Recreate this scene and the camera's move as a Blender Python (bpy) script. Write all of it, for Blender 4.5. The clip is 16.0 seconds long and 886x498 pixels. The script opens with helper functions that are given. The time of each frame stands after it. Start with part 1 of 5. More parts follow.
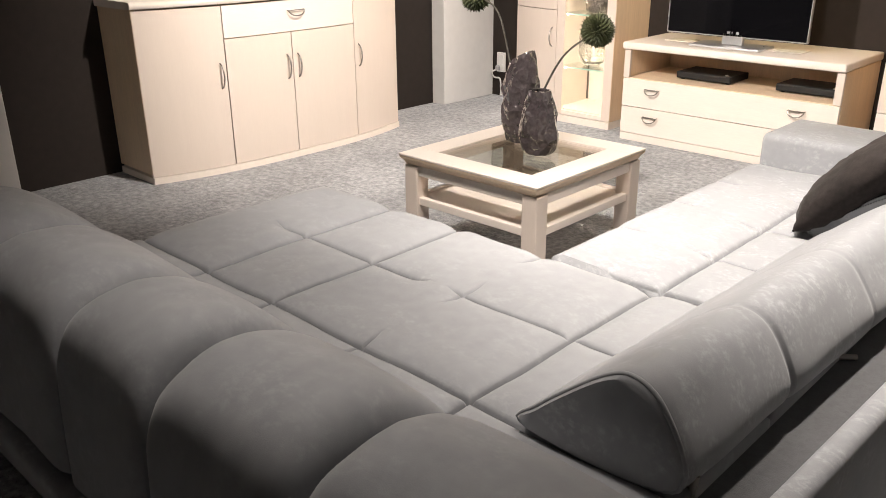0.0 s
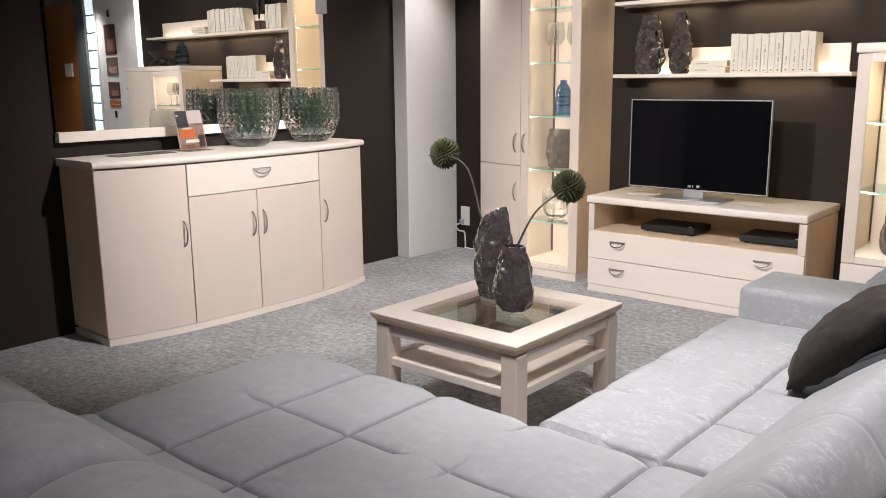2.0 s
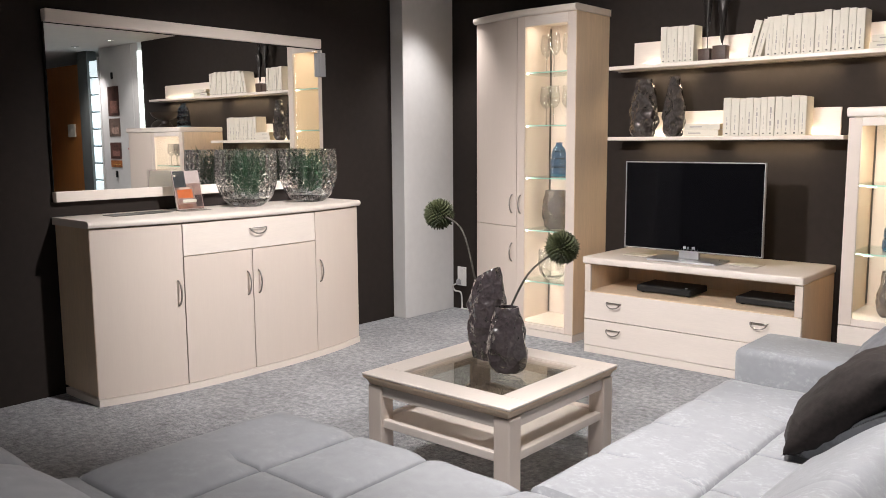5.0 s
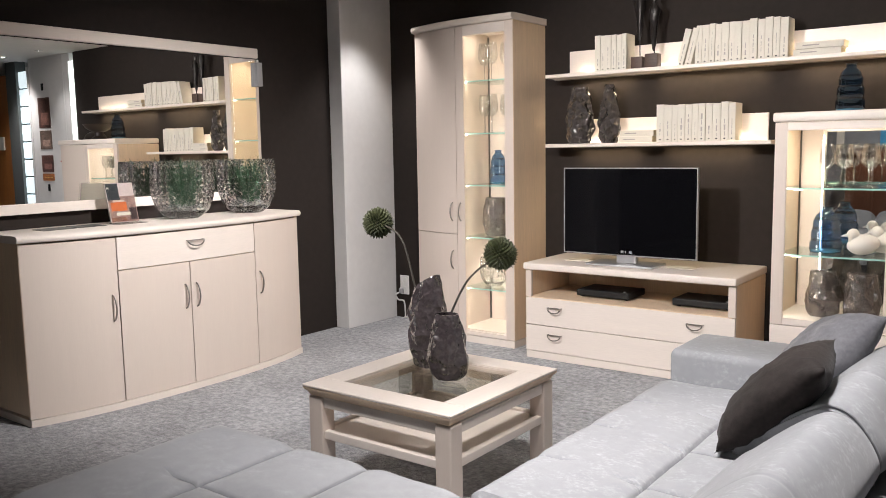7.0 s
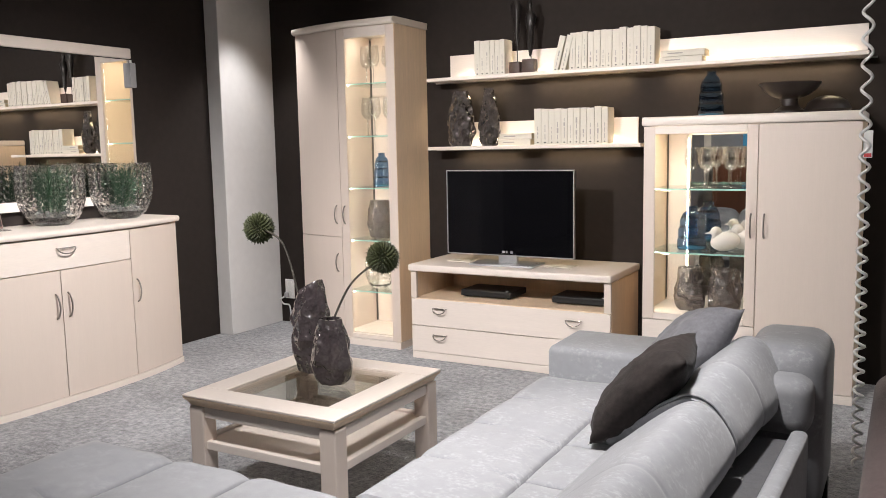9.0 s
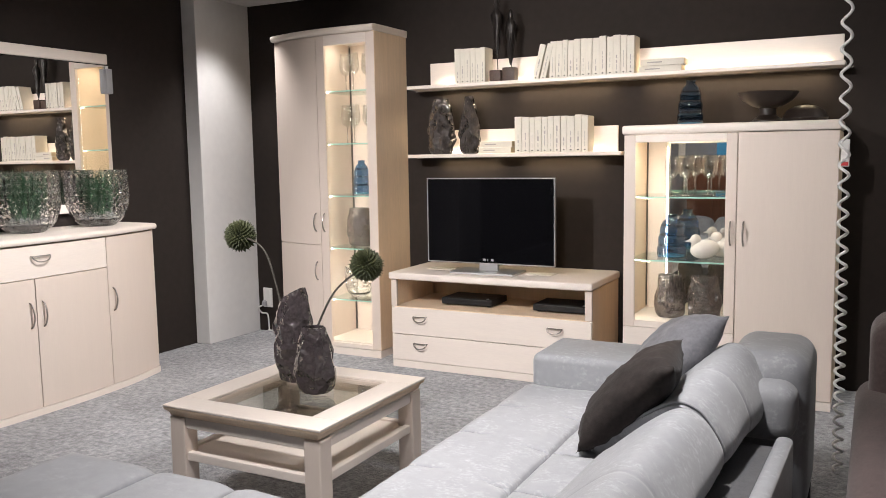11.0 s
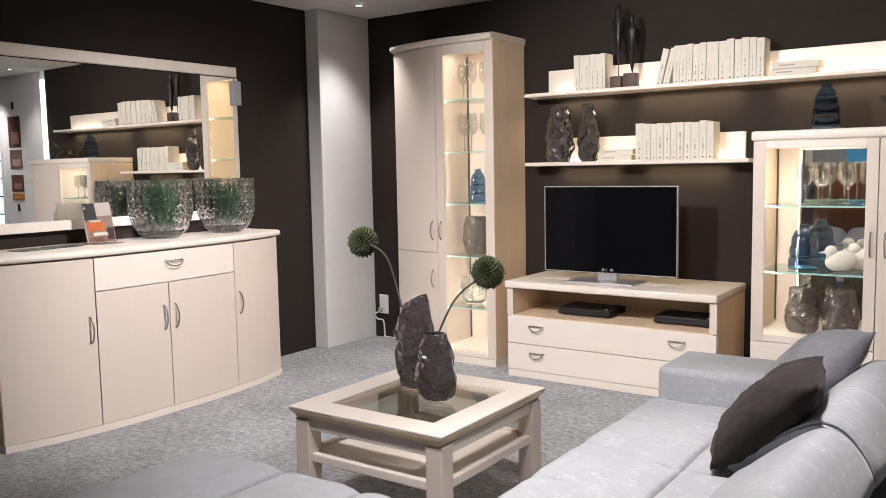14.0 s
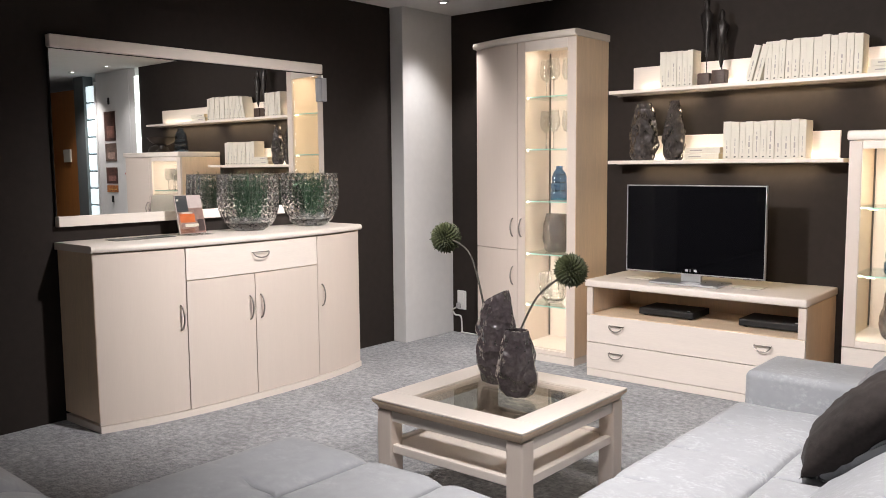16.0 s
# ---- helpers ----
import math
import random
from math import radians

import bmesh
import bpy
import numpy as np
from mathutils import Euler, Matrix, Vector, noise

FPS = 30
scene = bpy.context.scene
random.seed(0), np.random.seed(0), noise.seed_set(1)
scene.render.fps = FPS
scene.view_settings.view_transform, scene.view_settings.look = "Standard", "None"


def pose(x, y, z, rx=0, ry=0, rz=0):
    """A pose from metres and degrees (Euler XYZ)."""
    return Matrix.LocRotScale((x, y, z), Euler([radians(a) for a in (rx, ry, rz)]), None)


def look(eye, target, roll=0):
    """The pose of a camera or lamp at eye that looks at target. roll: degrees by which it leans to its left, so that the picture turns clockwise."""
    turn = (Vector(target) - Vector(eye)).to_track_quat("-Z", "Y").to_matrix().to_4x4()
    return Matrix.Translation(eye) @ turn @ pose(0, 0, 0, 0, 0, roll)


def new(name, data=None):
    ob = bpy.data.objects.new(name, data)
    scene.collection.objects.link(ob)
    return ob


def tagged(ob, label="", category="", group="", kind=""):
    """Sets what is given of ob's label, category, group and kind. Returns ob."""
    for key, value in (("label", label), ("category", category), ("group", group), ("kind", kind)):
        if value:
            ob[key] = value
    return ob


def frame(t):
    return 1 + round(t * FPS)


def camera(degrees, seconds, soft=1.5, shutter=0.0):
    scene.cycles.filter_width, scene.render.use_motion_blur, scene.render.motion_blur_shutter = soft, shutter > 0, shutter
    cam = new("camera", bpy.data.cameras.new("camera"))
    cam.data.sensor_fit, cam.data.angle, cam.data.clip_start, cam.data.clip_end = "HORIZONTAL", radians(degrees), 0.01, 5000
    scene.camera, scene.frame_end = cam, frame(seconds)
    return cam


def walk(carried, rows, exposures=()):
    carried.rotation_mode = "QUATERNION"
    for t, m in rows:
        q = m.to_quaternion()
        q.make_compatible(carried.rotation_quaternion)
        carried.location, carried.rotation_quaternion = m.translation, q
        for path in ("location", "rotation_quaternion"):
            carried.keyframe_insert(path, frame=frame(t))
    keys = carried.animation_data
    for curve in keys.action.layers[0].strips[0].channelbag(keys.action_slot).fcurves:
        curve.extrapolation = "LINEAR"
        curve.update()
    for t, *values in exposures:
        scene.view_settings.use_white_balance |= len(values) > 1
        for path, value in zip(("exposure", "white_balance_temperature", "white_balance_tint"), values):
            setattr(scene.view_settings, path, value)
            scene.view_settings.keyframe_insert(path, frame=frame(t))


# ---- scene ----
# camera and its walk
cam = camera(56.1, 16.0, 0.6)
PATH = [
    (0, (-0.475, -0.189, 1.286), (-1.763, 1.149, 0.544), -0.5),
    (0.5, (-0.547, -0.156, 1.284), (-1.81, 1.253, 0.636), -1.2),
    (1, (-0.58, -0.153, 1.283), (-1.846, 1.304, 0.757), -0.7),
    (1.5, (-0.592, -0.146, 1.286), (-1.866, 1.329, 0.837), -0.6),
    (2, (-0.594, -0.137, 1.287), (-1.876, 1.344, 0.886), -0.6),
    (2.5, (-0.596, -0.133, 1.289), (-1.884, 1.354, 0.926), -0.5),
    (3, (-0.581, -0.153, 1.295), (-1.876, 1.333, 0.961), -0.5),
    (3.5, (-0.592, -0.134, 1.289), (-1.898, 1.351, 0.987), -0.5),
    (6, (-0.567, -0.113, 1.286), (-1.84, 1.411, 1.048), -0.9),
    (6.5, (-0.561, -0.11, 1.288), (-1.798, 1.444, 1.049), -0.9),
    (7, (-0.56, -0.106, 1.284), (-1.755, 1.479, 1.045), -1.0),
    (7.5, (-0.555, -0.098, 1.286), (-1.691, 1.531, 1.046), -1.0),
    (8, (-0.543, -0.098, 1.29), (-1.607, 1.578, 1.049), -1.0),
    (8.5, (-0.542, -0.096, 1.291), (-1.56, 1.609, 1.051), -1.1),
    (9, (-0.523, -0.116, 1.299), (-1.495, 1.615, 1.056), -1.1),
    (11.5, (-0.575, -0.123, 1.294), (-1.494, 1.64, 1.074), -0.9),
    (12, (-0.587, -0.133, 1.295), (-1.551, 1.607, 1.088), -0.9),
    (12.5, (-0.596, -0.142, 1.294), (-1.627, 1.56, 1.095), -1.1),
    (13, (-0.599, -0.139, 1.29), (-1.682, 1.532, 1.093), -1.1),
    (13.5, (-0.612, -0.124, 1.287), (-1.721, 1.529, 1.089), -1.1),
    (14, (-0.613, -0.127, 1.285), (-1.756, 1.502, 1.089), -1.1),
    (14.5, (-0.621, -0.14, 1.291), (-1.801, 1.463, 1.097), -1.0),
    (15, (-0.618, -0.162, 1.289), (-1.836, 1.413, 1.099), -0.9),
    (15.5, (-0.63, -0.158, 1.288), (-1.883, 1.389, 1.095), -0.6),
    (16, (-0.631, -0.157, 1.284), (-1.916, 1.363, 1.083), -0.5),
]

STOPS = [(0.0, 0.58, 7200, 10), (0.5, 0.42, 7000, 10), (1.0, 0.22, 6750, 10), (1.6, 0.08, 6600, 10), (2.5, 0.08, 6500, 10), (11.5, 0.08, 6500, 10), (15.0, 0.14, 6500, 10), (16.0, 0.14, 6500, 10)]
walk(cam, [(t, look(eye, target, roll)) for t, eye, target, roll in PATH], STOPS)

# world: a dim hall behind the camera
world = bpy.data.worlds.new("world")
scene.world = world
world.use_nodes = True
world.node_tree.nodes["Background"].inputs[0].default_value = (0.9, 0.92, 1.0, 1)
world.node_tree.nodes["Background"].inputs[1].default_value = 0.006

NEUTRAL, LEDC = (1.0, 0.955, 0.945), (1.0, 0.91, 0.77)
SHELFC = (1.0, 0.80, 0.52)


def spot(name, eye, target, watts, angle=70, blend=0.6, color=NEUTRAL, size=0.055):
    data = bpy.data.lights.new(name, "SPOT")
    data.energy, data.color, data.spot_size, data.spot_blend, data.shadow_soft_size = watts, color, radians(angle), blend, size
    ob = new(name, data)
    ob.matrix_world = look(eye, target)
    return ob


def area(name, m, sx, sy, watts, color=LEDC, spread=180):
    data = bpy.data.lights.new(name, "AREA")
    data.shape, data.size, data.size_y, data.energy, data.color, data.spread = "RECTANGLE", sx, sy, watts, color, radians(spread)
    ob = new(name, data)
    ob.matrix_world = m
    return ob


CEIL = 2.392
spot("spot_tv_wall", (-3.05, 1.05, CEIL - 0.05), (-2.40, 4.6, 0.74), 335, 66, 0.8)
spot("spot_highboard", (-1.5, 1.05, CEIL - 0.05), (-1.55, 4.5, 0.80), 185, 78, 0.8)
spot("spot_sideboard", (-2.3, 2.3, CEIL - 0.05), (-4.45, 2.93, 0.50), 325, 76, 0.95)
spot("spot_table", (-2.02, 1.15, CEIL - 0.05), (-2.34, 2.06, 0.46), 152, 68, 0.9, NEUTRAL, 0.10)
spot("spot_front", (-1.75, 1.0, CEIL - 0.05), (-1.80, 0.92, 0.45), 64, 78, 1.0, NEUTRAL, 0.08)
spot("spot_sofa", (-1.26, 2.02, CEIL - 0.05), (-1.20, 1.86, 0.45), 240, 68, 1.0)
spot("spot_pillar", (-4.372, 4.295, CEIL - 0.03), (-4.42, 4.34, 0.0), 58, 88, 1.0)
spot("spot_right", (-0.14, 4.44, CEIL - 0.03), (-0.05, 4.5, 0.0), 28, 90, 1.0)
# added fill for the far corner behind the camera; no lamp known there
spot("fill_spot_rear", (-3.0, -4.2, CEIL - 0.03), (-3.1, -5.3, 0.8), 120, 90, 1.0)
spot("spot_far_right", (0.70, 4.45, CEIL - 0.03), (1.05, 4.6, 0.0), 80, 90, 1.0)


# ---- materials ----
def mat(name, color, rough=0.5, metal=0.0, var=0.0, scale=6.0, stretch=(1, 1, 1), bump=0.0, bscale=200.0, sheen=0.0, coat=0.0, spec=0.5, second=None, bdist=0.002):
    m = bpy.data.materials.new(name)
    m.use_nodes = True
    nt = m.node_tree
    b = nt.nodes["Principled BSDF"]
    b.inputs["Base Color"].default_value = (*color, 1)
    b.inputs["Roughness"].default_value, b.inputs["Metallic"].default_value = rough, metal
    b.inputs["Specular IOR Level"].default_value = spec
    b.inputs["Sheen Weight"].default_value, b.inputs["Coat Weight"].default_value = sheen, coat
    if var or bump:
        geo = nt.nodes.new("ShaderNodeNewGeometry")
        mp = nt.nodes.new("ShaderNodeMapping")
        mp.inputs["Scale"].default_value = stretch
        nt.links.new(geo.outputs["Position"], mp.inputs["Vector"])
    if var:
        n1 = nt.nodes.new("ShaderNodeTexNoise")
        n1.inputs["Scale"].default_value, n1.inputs["Detail"].default_value, n1.inputs["Roughness"].default_value = scale, 6, 0.62
        n2 = nt.nodes.new("ShaderNodeTexNoise")
        n2.inputs["Scale"].default_value, n2.inputs["Detail"].default_value = scale * 9, 4
        nt.links.new(mp.outputs["Vector"], n1.inputs["Vector"])
        nt.links.new(mp.outputs["Vector"], n2.inputs["Vector"])
        add = nt.nodes.new("ShaderNodeMath")
        add.operation = "MULTIPLY_ADD"
        add.inputs[1].default_value = 0.5
        nt.links.new(n2.outputs["Fac"], add.inputs[0])
        half = nt.nodes.new("ShaderNodeMath")
        half.operation = "MULTIPLY"
        half.inputs[1].default_value = 0.5
        nt.links.new(n1.outputs["Fac"], half.inputs[0])
        nt.links.new(half.outputs[0], add.inputs[2])
        ramp = nt.nodes.new("ShaderNodeValToRGB")
        lo = second or tuple(c * (1 - var) for c in color)
        hi = tuple(min(1, c * (1 + var)) for c in color)
        ramp.color_ramp.elements[0].position, ramp.color_ramp.elements[1].position = 0.36, 0.64
        ramp.color_ramp.elements[0].color, ramp.color_ramp.elements[1].color = (*lo, 1), (*hi, 1)
        nt.links.new(add.outputs[0], ramp.inputs[0])
        nt.links.new(ramp.outputs[0], b.inputs["Base Color"])
        rr = nt.nodes.new("ShaderNodeMapRange")
        rr.inputs["To Min"].default_value, rr.inputs["To Max"].default_value = max(0, rough - 0.08), min(1, rough + 0.08)
        nt.links.new(n1.outputs["Fac"], rr.inputs["Value"])
        nt.links.new(rr.outputs[0], b.inputs["Roughness"])
    if bump:
        n3 = nt.nodes.new("ShaderNodeTexNoise")
        n3.inputs["Scale"].default_value, n3.inputs["Detail"].default_value = bscale, 3
        nt.links.new(mp.outputs["Vector"], n3.inputs["Vector"])
        bp = nt.nodes.new("ShaderNodeBump")
        bp.inputs["Strength"].default_value, bp.inputs["Distance"].default_value = bump, bdist
        nt.links.new(n3.outputs["Fac"], bp.inputs["Height"])
        nt.links.new(bp.outputs[0], b.inputs["Normal"])
    return m


def crinkle(m, scale, dist):
    """Adds the shallow faceted dents of a crumpled glaze."""
    nt = m.node_tree
    b = nt.nodes["Principled BSDF"]
    geo = nt.nodes.new("ShaderNodeNewGeometry")
    vo = nt.nodes.new("ShaderNodeTexVoronoi")
    vo.feature, vo.inputs["Scale"].default_value = "SMOOTH_F1", scale
    vo.inputs["Smoothness"].default_value = 0.25
    no = nt.nodes.new("ShaderNodeTexNoise")
    no.inputs["Scale"].default_value = scale * 0.6
    mx = nt.nodes.new("ShaderNodeMix")
    mx.data_type = "VECTOR"
    mx.inputs["Factor"].default_value = 0.06
    nt.links.new(geo.outputs["Position"], no.inputs["Vector"])
    nt.links.new(geo.outputs["Position"], mx.inputs[4])
    nt.links.new(no.outputs["Color"], mx.inputs[5])
    nt.links.new(mx.outputs[1], vo.inputs["Vector"])
    bp = nt.nodes.new("ShaderNodeBump")
    bp.inputs["Strength"].default_value, bp.inputs["Distance"].default_value = 1.0, dist
    nt.links.new(vo.outputs["Distance"], bp.inputs["Height"])
    nt.links.new(bp.outputs[0], b.inputs["Normal"])
    nt.links.new(bp.outputs[0], b.inputs["Coat Normal"])
    return m


def glass(name, tint=(0.97, 0.99, 0.98), ior=1.5, rough=0.0, strength=1.0):
    """Clear sheet glass: lets light through, with gloss by Fresnel."""
    m = bpy.data.materials.new(name)
    m.use_nodes = True
    nt = m.node_tree
    nt.nodes.remove(nt.nodes["Principled BSDF"])
    tr = nt.nodes.new("ShaderNodeBsdfTransparent")
    tr.inputs[0].default_value = (*tint, 1)
    gl = nt.nodes.new("ShaderNodeBsdfGlossy")
    gl.inputs["Roughness"].default_value = rough
    lw = nt.nodes.new("ShaderNodeLayerWeight")
    lw.inputs[0].default_value = 0.5
    pw = nt.nodes.new("ShaderNodeMath")
    pw.operation, pw.inputs[1].default_value = "POWER", 4.0
    nt.links.new(lw.outputs["Facing"], pw.inputs[0])
    fr = nt.nodes.new("ShaderNodeMapRange")
    base = ((ior - 1) / (ior + 1)) ** 2
    fr.inputs["To Min"].default_value, fr.inputs["To Max"].default_value = base * strength, 0.75
    nt.links.new(pw.outputs[0], fr.inputs["Value"])
    mx = nt.nodes.new("ShaderNodeMixShader")
    nt.links.new(fr.outputs[0], mx.inputs[0])
    nt.links.new(tr.outputs[0], mx.inputs[1])
    nt.links.new(gl.outputs[0], mx.inputs[2])
    nt.links.new(mx.outputs[0], nt.nodes["Material Output"].inputs[0])
    return m


def crystal(name, color, rough=0.02, ior=1.5, clear=1.0):
    m = bpy.data.materials.new(name)
    m.use_nodes = True
    b = m.node_tree.nodes["Principled BSDF"]
    b.inputs["Base Color"].default_value = (*color, 1)
    b.inputs["Roughness"].default_value, b.inputs["IOR"].default_value, b.inputs["Transmission Weight"].default_value = rough, ior, clear
    return m


def glow(name, color, strength):
    m = bpy.data.materials.new(name)
    m.use_nodes = True
    b = m.node_tree.nodes["Principled BSDF"]
    b.inputs["Base Color"].default_value = (*color, 1)
    b.inputs["Emission Color"].default_value = (*color, 1)
    b.inputs["Emission Strength"].default_value = strength
    return m


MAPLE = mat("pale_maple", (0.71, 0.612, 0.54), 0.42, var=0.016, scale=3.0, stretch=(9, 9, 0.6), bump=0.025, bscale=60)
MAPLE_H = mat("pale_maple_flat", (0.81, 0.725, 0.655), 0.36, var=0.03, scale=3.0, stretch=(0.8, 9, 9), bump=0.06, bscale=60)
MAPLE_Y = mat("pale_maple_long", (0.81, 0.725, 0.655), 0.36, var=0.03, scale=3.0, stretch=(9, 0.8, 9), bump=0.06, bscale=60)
MAPLE_SIDE = mat("maple_veneer", (0.80, 0.625, 0.45), 0.45, var=0.08, scale=3.0, stretch=(9, 9, 0.5), bump=0.06, bscale=60)
DARK_WALL = mat("dark_wall_paint", (0.025, 0.0192, 0.0165), 0.85, var=0.10, scale=2.5, bump=0.25, bscale=260, spec=0.25)
WHITE_WALL = mat("white_wall_paint", (0.72, 0.71, 0.70), 0.8, var=0.03, scale=2.0, bump=0.2, bscale=260)
CEIL_PAINT = mat("ceiling_paint", (0.74, 0.72, 0.70), 0.85, var=0.03, scale=1.5, bump=0.15, bscale=200)
CARPET = mat("grey_carpet", (0.362, 0.367, 0.382), 0.95, var=0.26, scale=3.2, bump=1.0, bscale=90, sheen=0.2, spec=0.12, bdist=0.010)


def tufts(m, fine, depth):
    """Breaks the colour up by the single tufts of a deep pile."""
    nt = m.node_tree
    b = nt.nodes["Principled BSDF"]
    src = b.inputs["Base Color"].links[0].from_socket
    geo = nt.nodes.new("ShaderNodeNewGeometry")
    n1 = nt.nodes.new("ShaderNodeTexNoise")
    n1.inputs["Scale"].default_value, n1.inputs["Detail"].default_value, n1.inputs["Roughness"].default_value = fine, 3, 0.7
    n2 = nt.nodes.new("ShaderNodeTexVoronoi")
    n2.inputs["Scale"].default_value = fine * 1.6
    nt.links.new(geo.outputs["Position"], n1.inputs["Vector"])
    nt.links.new(geo.outputs["Position"], n2.inputs["Vector"])
    mr = nt.nodes.new("ShaderNodeMapRange")
    mr.inputs["From Min"].default_value, mr.inputs["From Max"].default_value = 0.34, 0.66
    mr.inputs["To Min"].default_value, mr.inputs["To Max"].default_value = 1 - depth, 1 + depth * 0.6
    nt.links.new(n1.outputs["Fac"], mr.inputs["Value"])
    mr2 = nt.nodes.new("ShaderNodeMapRange")
    mr2.inputs["From Max"].default_value = 0.9
    mr2.inputs["To Min"].default_value, mr2.inputs["To Max"].default_value = 1.12, 1 - depth * 0.55
    nt.links.new(n2.outputs["Distance"], mr2.inputs["Value"])
    mu = nt.nodes.new("ShaderNodeMath")
    mu.operation = "MULTIPLY"
    nt.links.new(mr.outputs[0], mu.inputs[0])
    nt.links.new(mr2.outputs[0], mu.inputs[1])
    vm = nt.nodes.new("ShaderNodeVectorMath")
    vm.operation = "SCALE"
    nt.links.new(src, vm.inputs[0])
    nt.links.new(mu.outputs[0], vm.inputs["Scale"])
    nt.links.new(vm.outputs[0], b.inputs["Base Color"])
    return m


tufts(CARPET, 33.0, 0.32)
FABRIC = mat("grey_microfibre", (0.30, 0.307, 0.323), 0.70, var=0.07, scale=3.0, bump=0.12, bscale=520, sheen=0.3, spec=0.3)


def flecks(m, scale, gain):
    """Patches of fine lighter flecks where the brushed nap lies the other way."""
    nt = m.node_tree
    b = nt.nodes["Principled BSDF"]
    src = b.inputs["Base Color"].links[0].from_socket
    geo = nt.nodes.new("ShaderNodeNewGeometry")
    mp = nt.nodes.new("ShaderNodeMapping")
    mp.inputs["Rotation"].default_value, mp.inputs["Scale"].default_value = (0, 0, 0.7), (1.0, 1.35, 1.15)
    nt.links.new(geo.outputs["Position"], mp.inputs["Vector"])
    fac = []
    for s, detail, lo, hi in ((scale, 5, 0.47, 0.72), (scale * 0.16, 3, 0.44, 0.60)):
        n1 = nt.nodes.new("ShaderNodeTexNoise")
        n1.inputs["Scale"].default_value, n1.inputs["Detail"].default_value, n1.inputs["Roughness"].default_value = s, detail, 0.66
        nt.links.new(mp.outputs["Vector"], n1.inputs["Vector"])
        mr = nt.nodes.new("ShaderNodeMapRange")
        mr.inputs["From Min"].default_value, mr.inputs["From Max"].default_value = lo, hi
        nt.links.new(n1.outputs["Fac"], mr.inputs["Value"])
        fac.append(mr.outputs[0])
    mu = nt.nodes.new("ShaderNodeMath")
    mu.operation = "MULTIPLY"
    nt.links.new(fac[0], mu.inputs[0])
    nt.links.new(fac[1], mu.inputs[1])
    ad = nt.nodes.new("ShaderNodeMath")
    ad.operation, ad.inputs[1].default_value, ad.inputs[2].default_value = "MULTIPLY_ADD", gain, 0.96
    nt.links.new(mu.outputs[0], ad.inputs[0])
    vm = nt.nodes.new("ShaderNodeVectorMath")
    vm.operation = "SCALE"
    nt.links.new(src, vm.inputs[0])
    nt.links.new(ad.outputs[0], vm.inputs["Scale"])
    nt.links.new(vm.outputs[0], b.inputs["Base Color"])
    return m


flecks(FABRIC, 60.0, 0.50)
FABRIC_SMOOTH = flecks(mat("smoothed_grey_microfibre", (0.30, 0.307, 0.323), 0.70, var=0.07, scale=3.0, bump=0.12, bscale=520, sheen=0.3, spec=0.3), 44.0, 0.20)
FABRIC_DARK = mat("charcoal_velvet", (0.023, 0.018, 0.0165), 0.75, var=0.35, scale=9.0, bump=0.3, bscale=400, sheen=0.05, spec=0.2)
FABRIC_MID = mat("mid_grey_velvet", (0.15, 0.15, 0.165), 0.75, var=0.2, scale=9.0, bump=0.3, bscale=400, sheen=0.4, spec=0.2)
FABRIC_BASE = mat("grey_base_fabric", (0.085, 0.085, 0.09), 0.85, var=0.15, scale=9.0, bump=0.3, bscale=400, sheen=0.2, spec=0.2)
FABRIC_BROWN = mat("brown_suede", (0.10, 0.072, 0.068), 0.85, var=0.2, scale=8.0, bump=0.3, bscale=400, sheen=0.3, spec=0.2)
CHROME = mat("brushed_nickel", (0.36, 0.33, 0.30), 0.34, 1.0, var=0.06, scale=20)
SILVER = mat("silver_plastic", (0.62, 0.62, 0.63), 0.3, 0.7, var=0.03, scale=20)
BLACK = mat("black_plastic", (0.006, 0.006, 0.0065), 0.55, var=0.2, scale=30)
SCREEN = mat("black_screen_glass", (0.004, 0.004, 0.005), 0.05, spec=0.4)
STONE = crinkle(mat("glazed_dark_ceramic", (0.058, 0.047, 0.050), 0.11, var=0.3, scale=14, bump=0.4, bscale=30, coat=1.0, bdist=0.004), 26, 0.020)
STONE_METAL = crinkle(mat("glazed_gunmetal_ceramic", (0.070, 0.060, 0.056), 0.15, 0.25, var=0.4, scale=14, bump=0.4, bscale=45, coat=0.8, bdist=0.004), 18, 0.044)
STONE_BROWN = crinkle(mat("smoky_brown_glass", (0.115, 0.092, 0.082), 0.22, var=0.15, scale=22, bump=0.4, bscale=50, coat=0.4, bdist=0.004), 20, 0.024)
STONE_BROWN.node_tree.nodes["Principled BSDF"].inputs["Transmission Weight"].default_value = 0.45
BALL_GREEN = mat("green_spikes", (0.032, 0.037, 0.011), 0.65, var=0.5, scale=60)
STEM = mat("dry_stem", (0.032, 0.028, 0.02), 0.7, var=0.25, scale=40)
LEAF = mat("green_leaf", (0.011, 0.042, 0.016), 0.5, var=0.4, scale=25)
PAPER = mat("cream_paper", (0.70, 0.655, 0.565), 0.7, var=0.03, scale=12)
PAGES = mat("paper_pages", (0.74, 0.62, 0.42), 0.85, var=0.08, scale=4, stretch=(60, 1, 1))
INK = mat("grey_ink", (0.40, 0.37, 0.34), 0.7)
INK_DARK = mat("black_ink", (0.03, 0.03, 0.03), 0.7)
WHITE_CERAMIC = mat("white_ceramic", (0.54, 0.51, 0.485), 0.4, var=0.02, scale=9, coat=0.2)
WHITE_PLASTIC = mat("white_plastic", (0.74, 0.73, 0.71), 0.4, var=0.02, scale=9)
GREY_PLASTIC = mat("grey_plastic", (0.32, 0.32, 0.33), 0.4, var=0.05, scale=9)
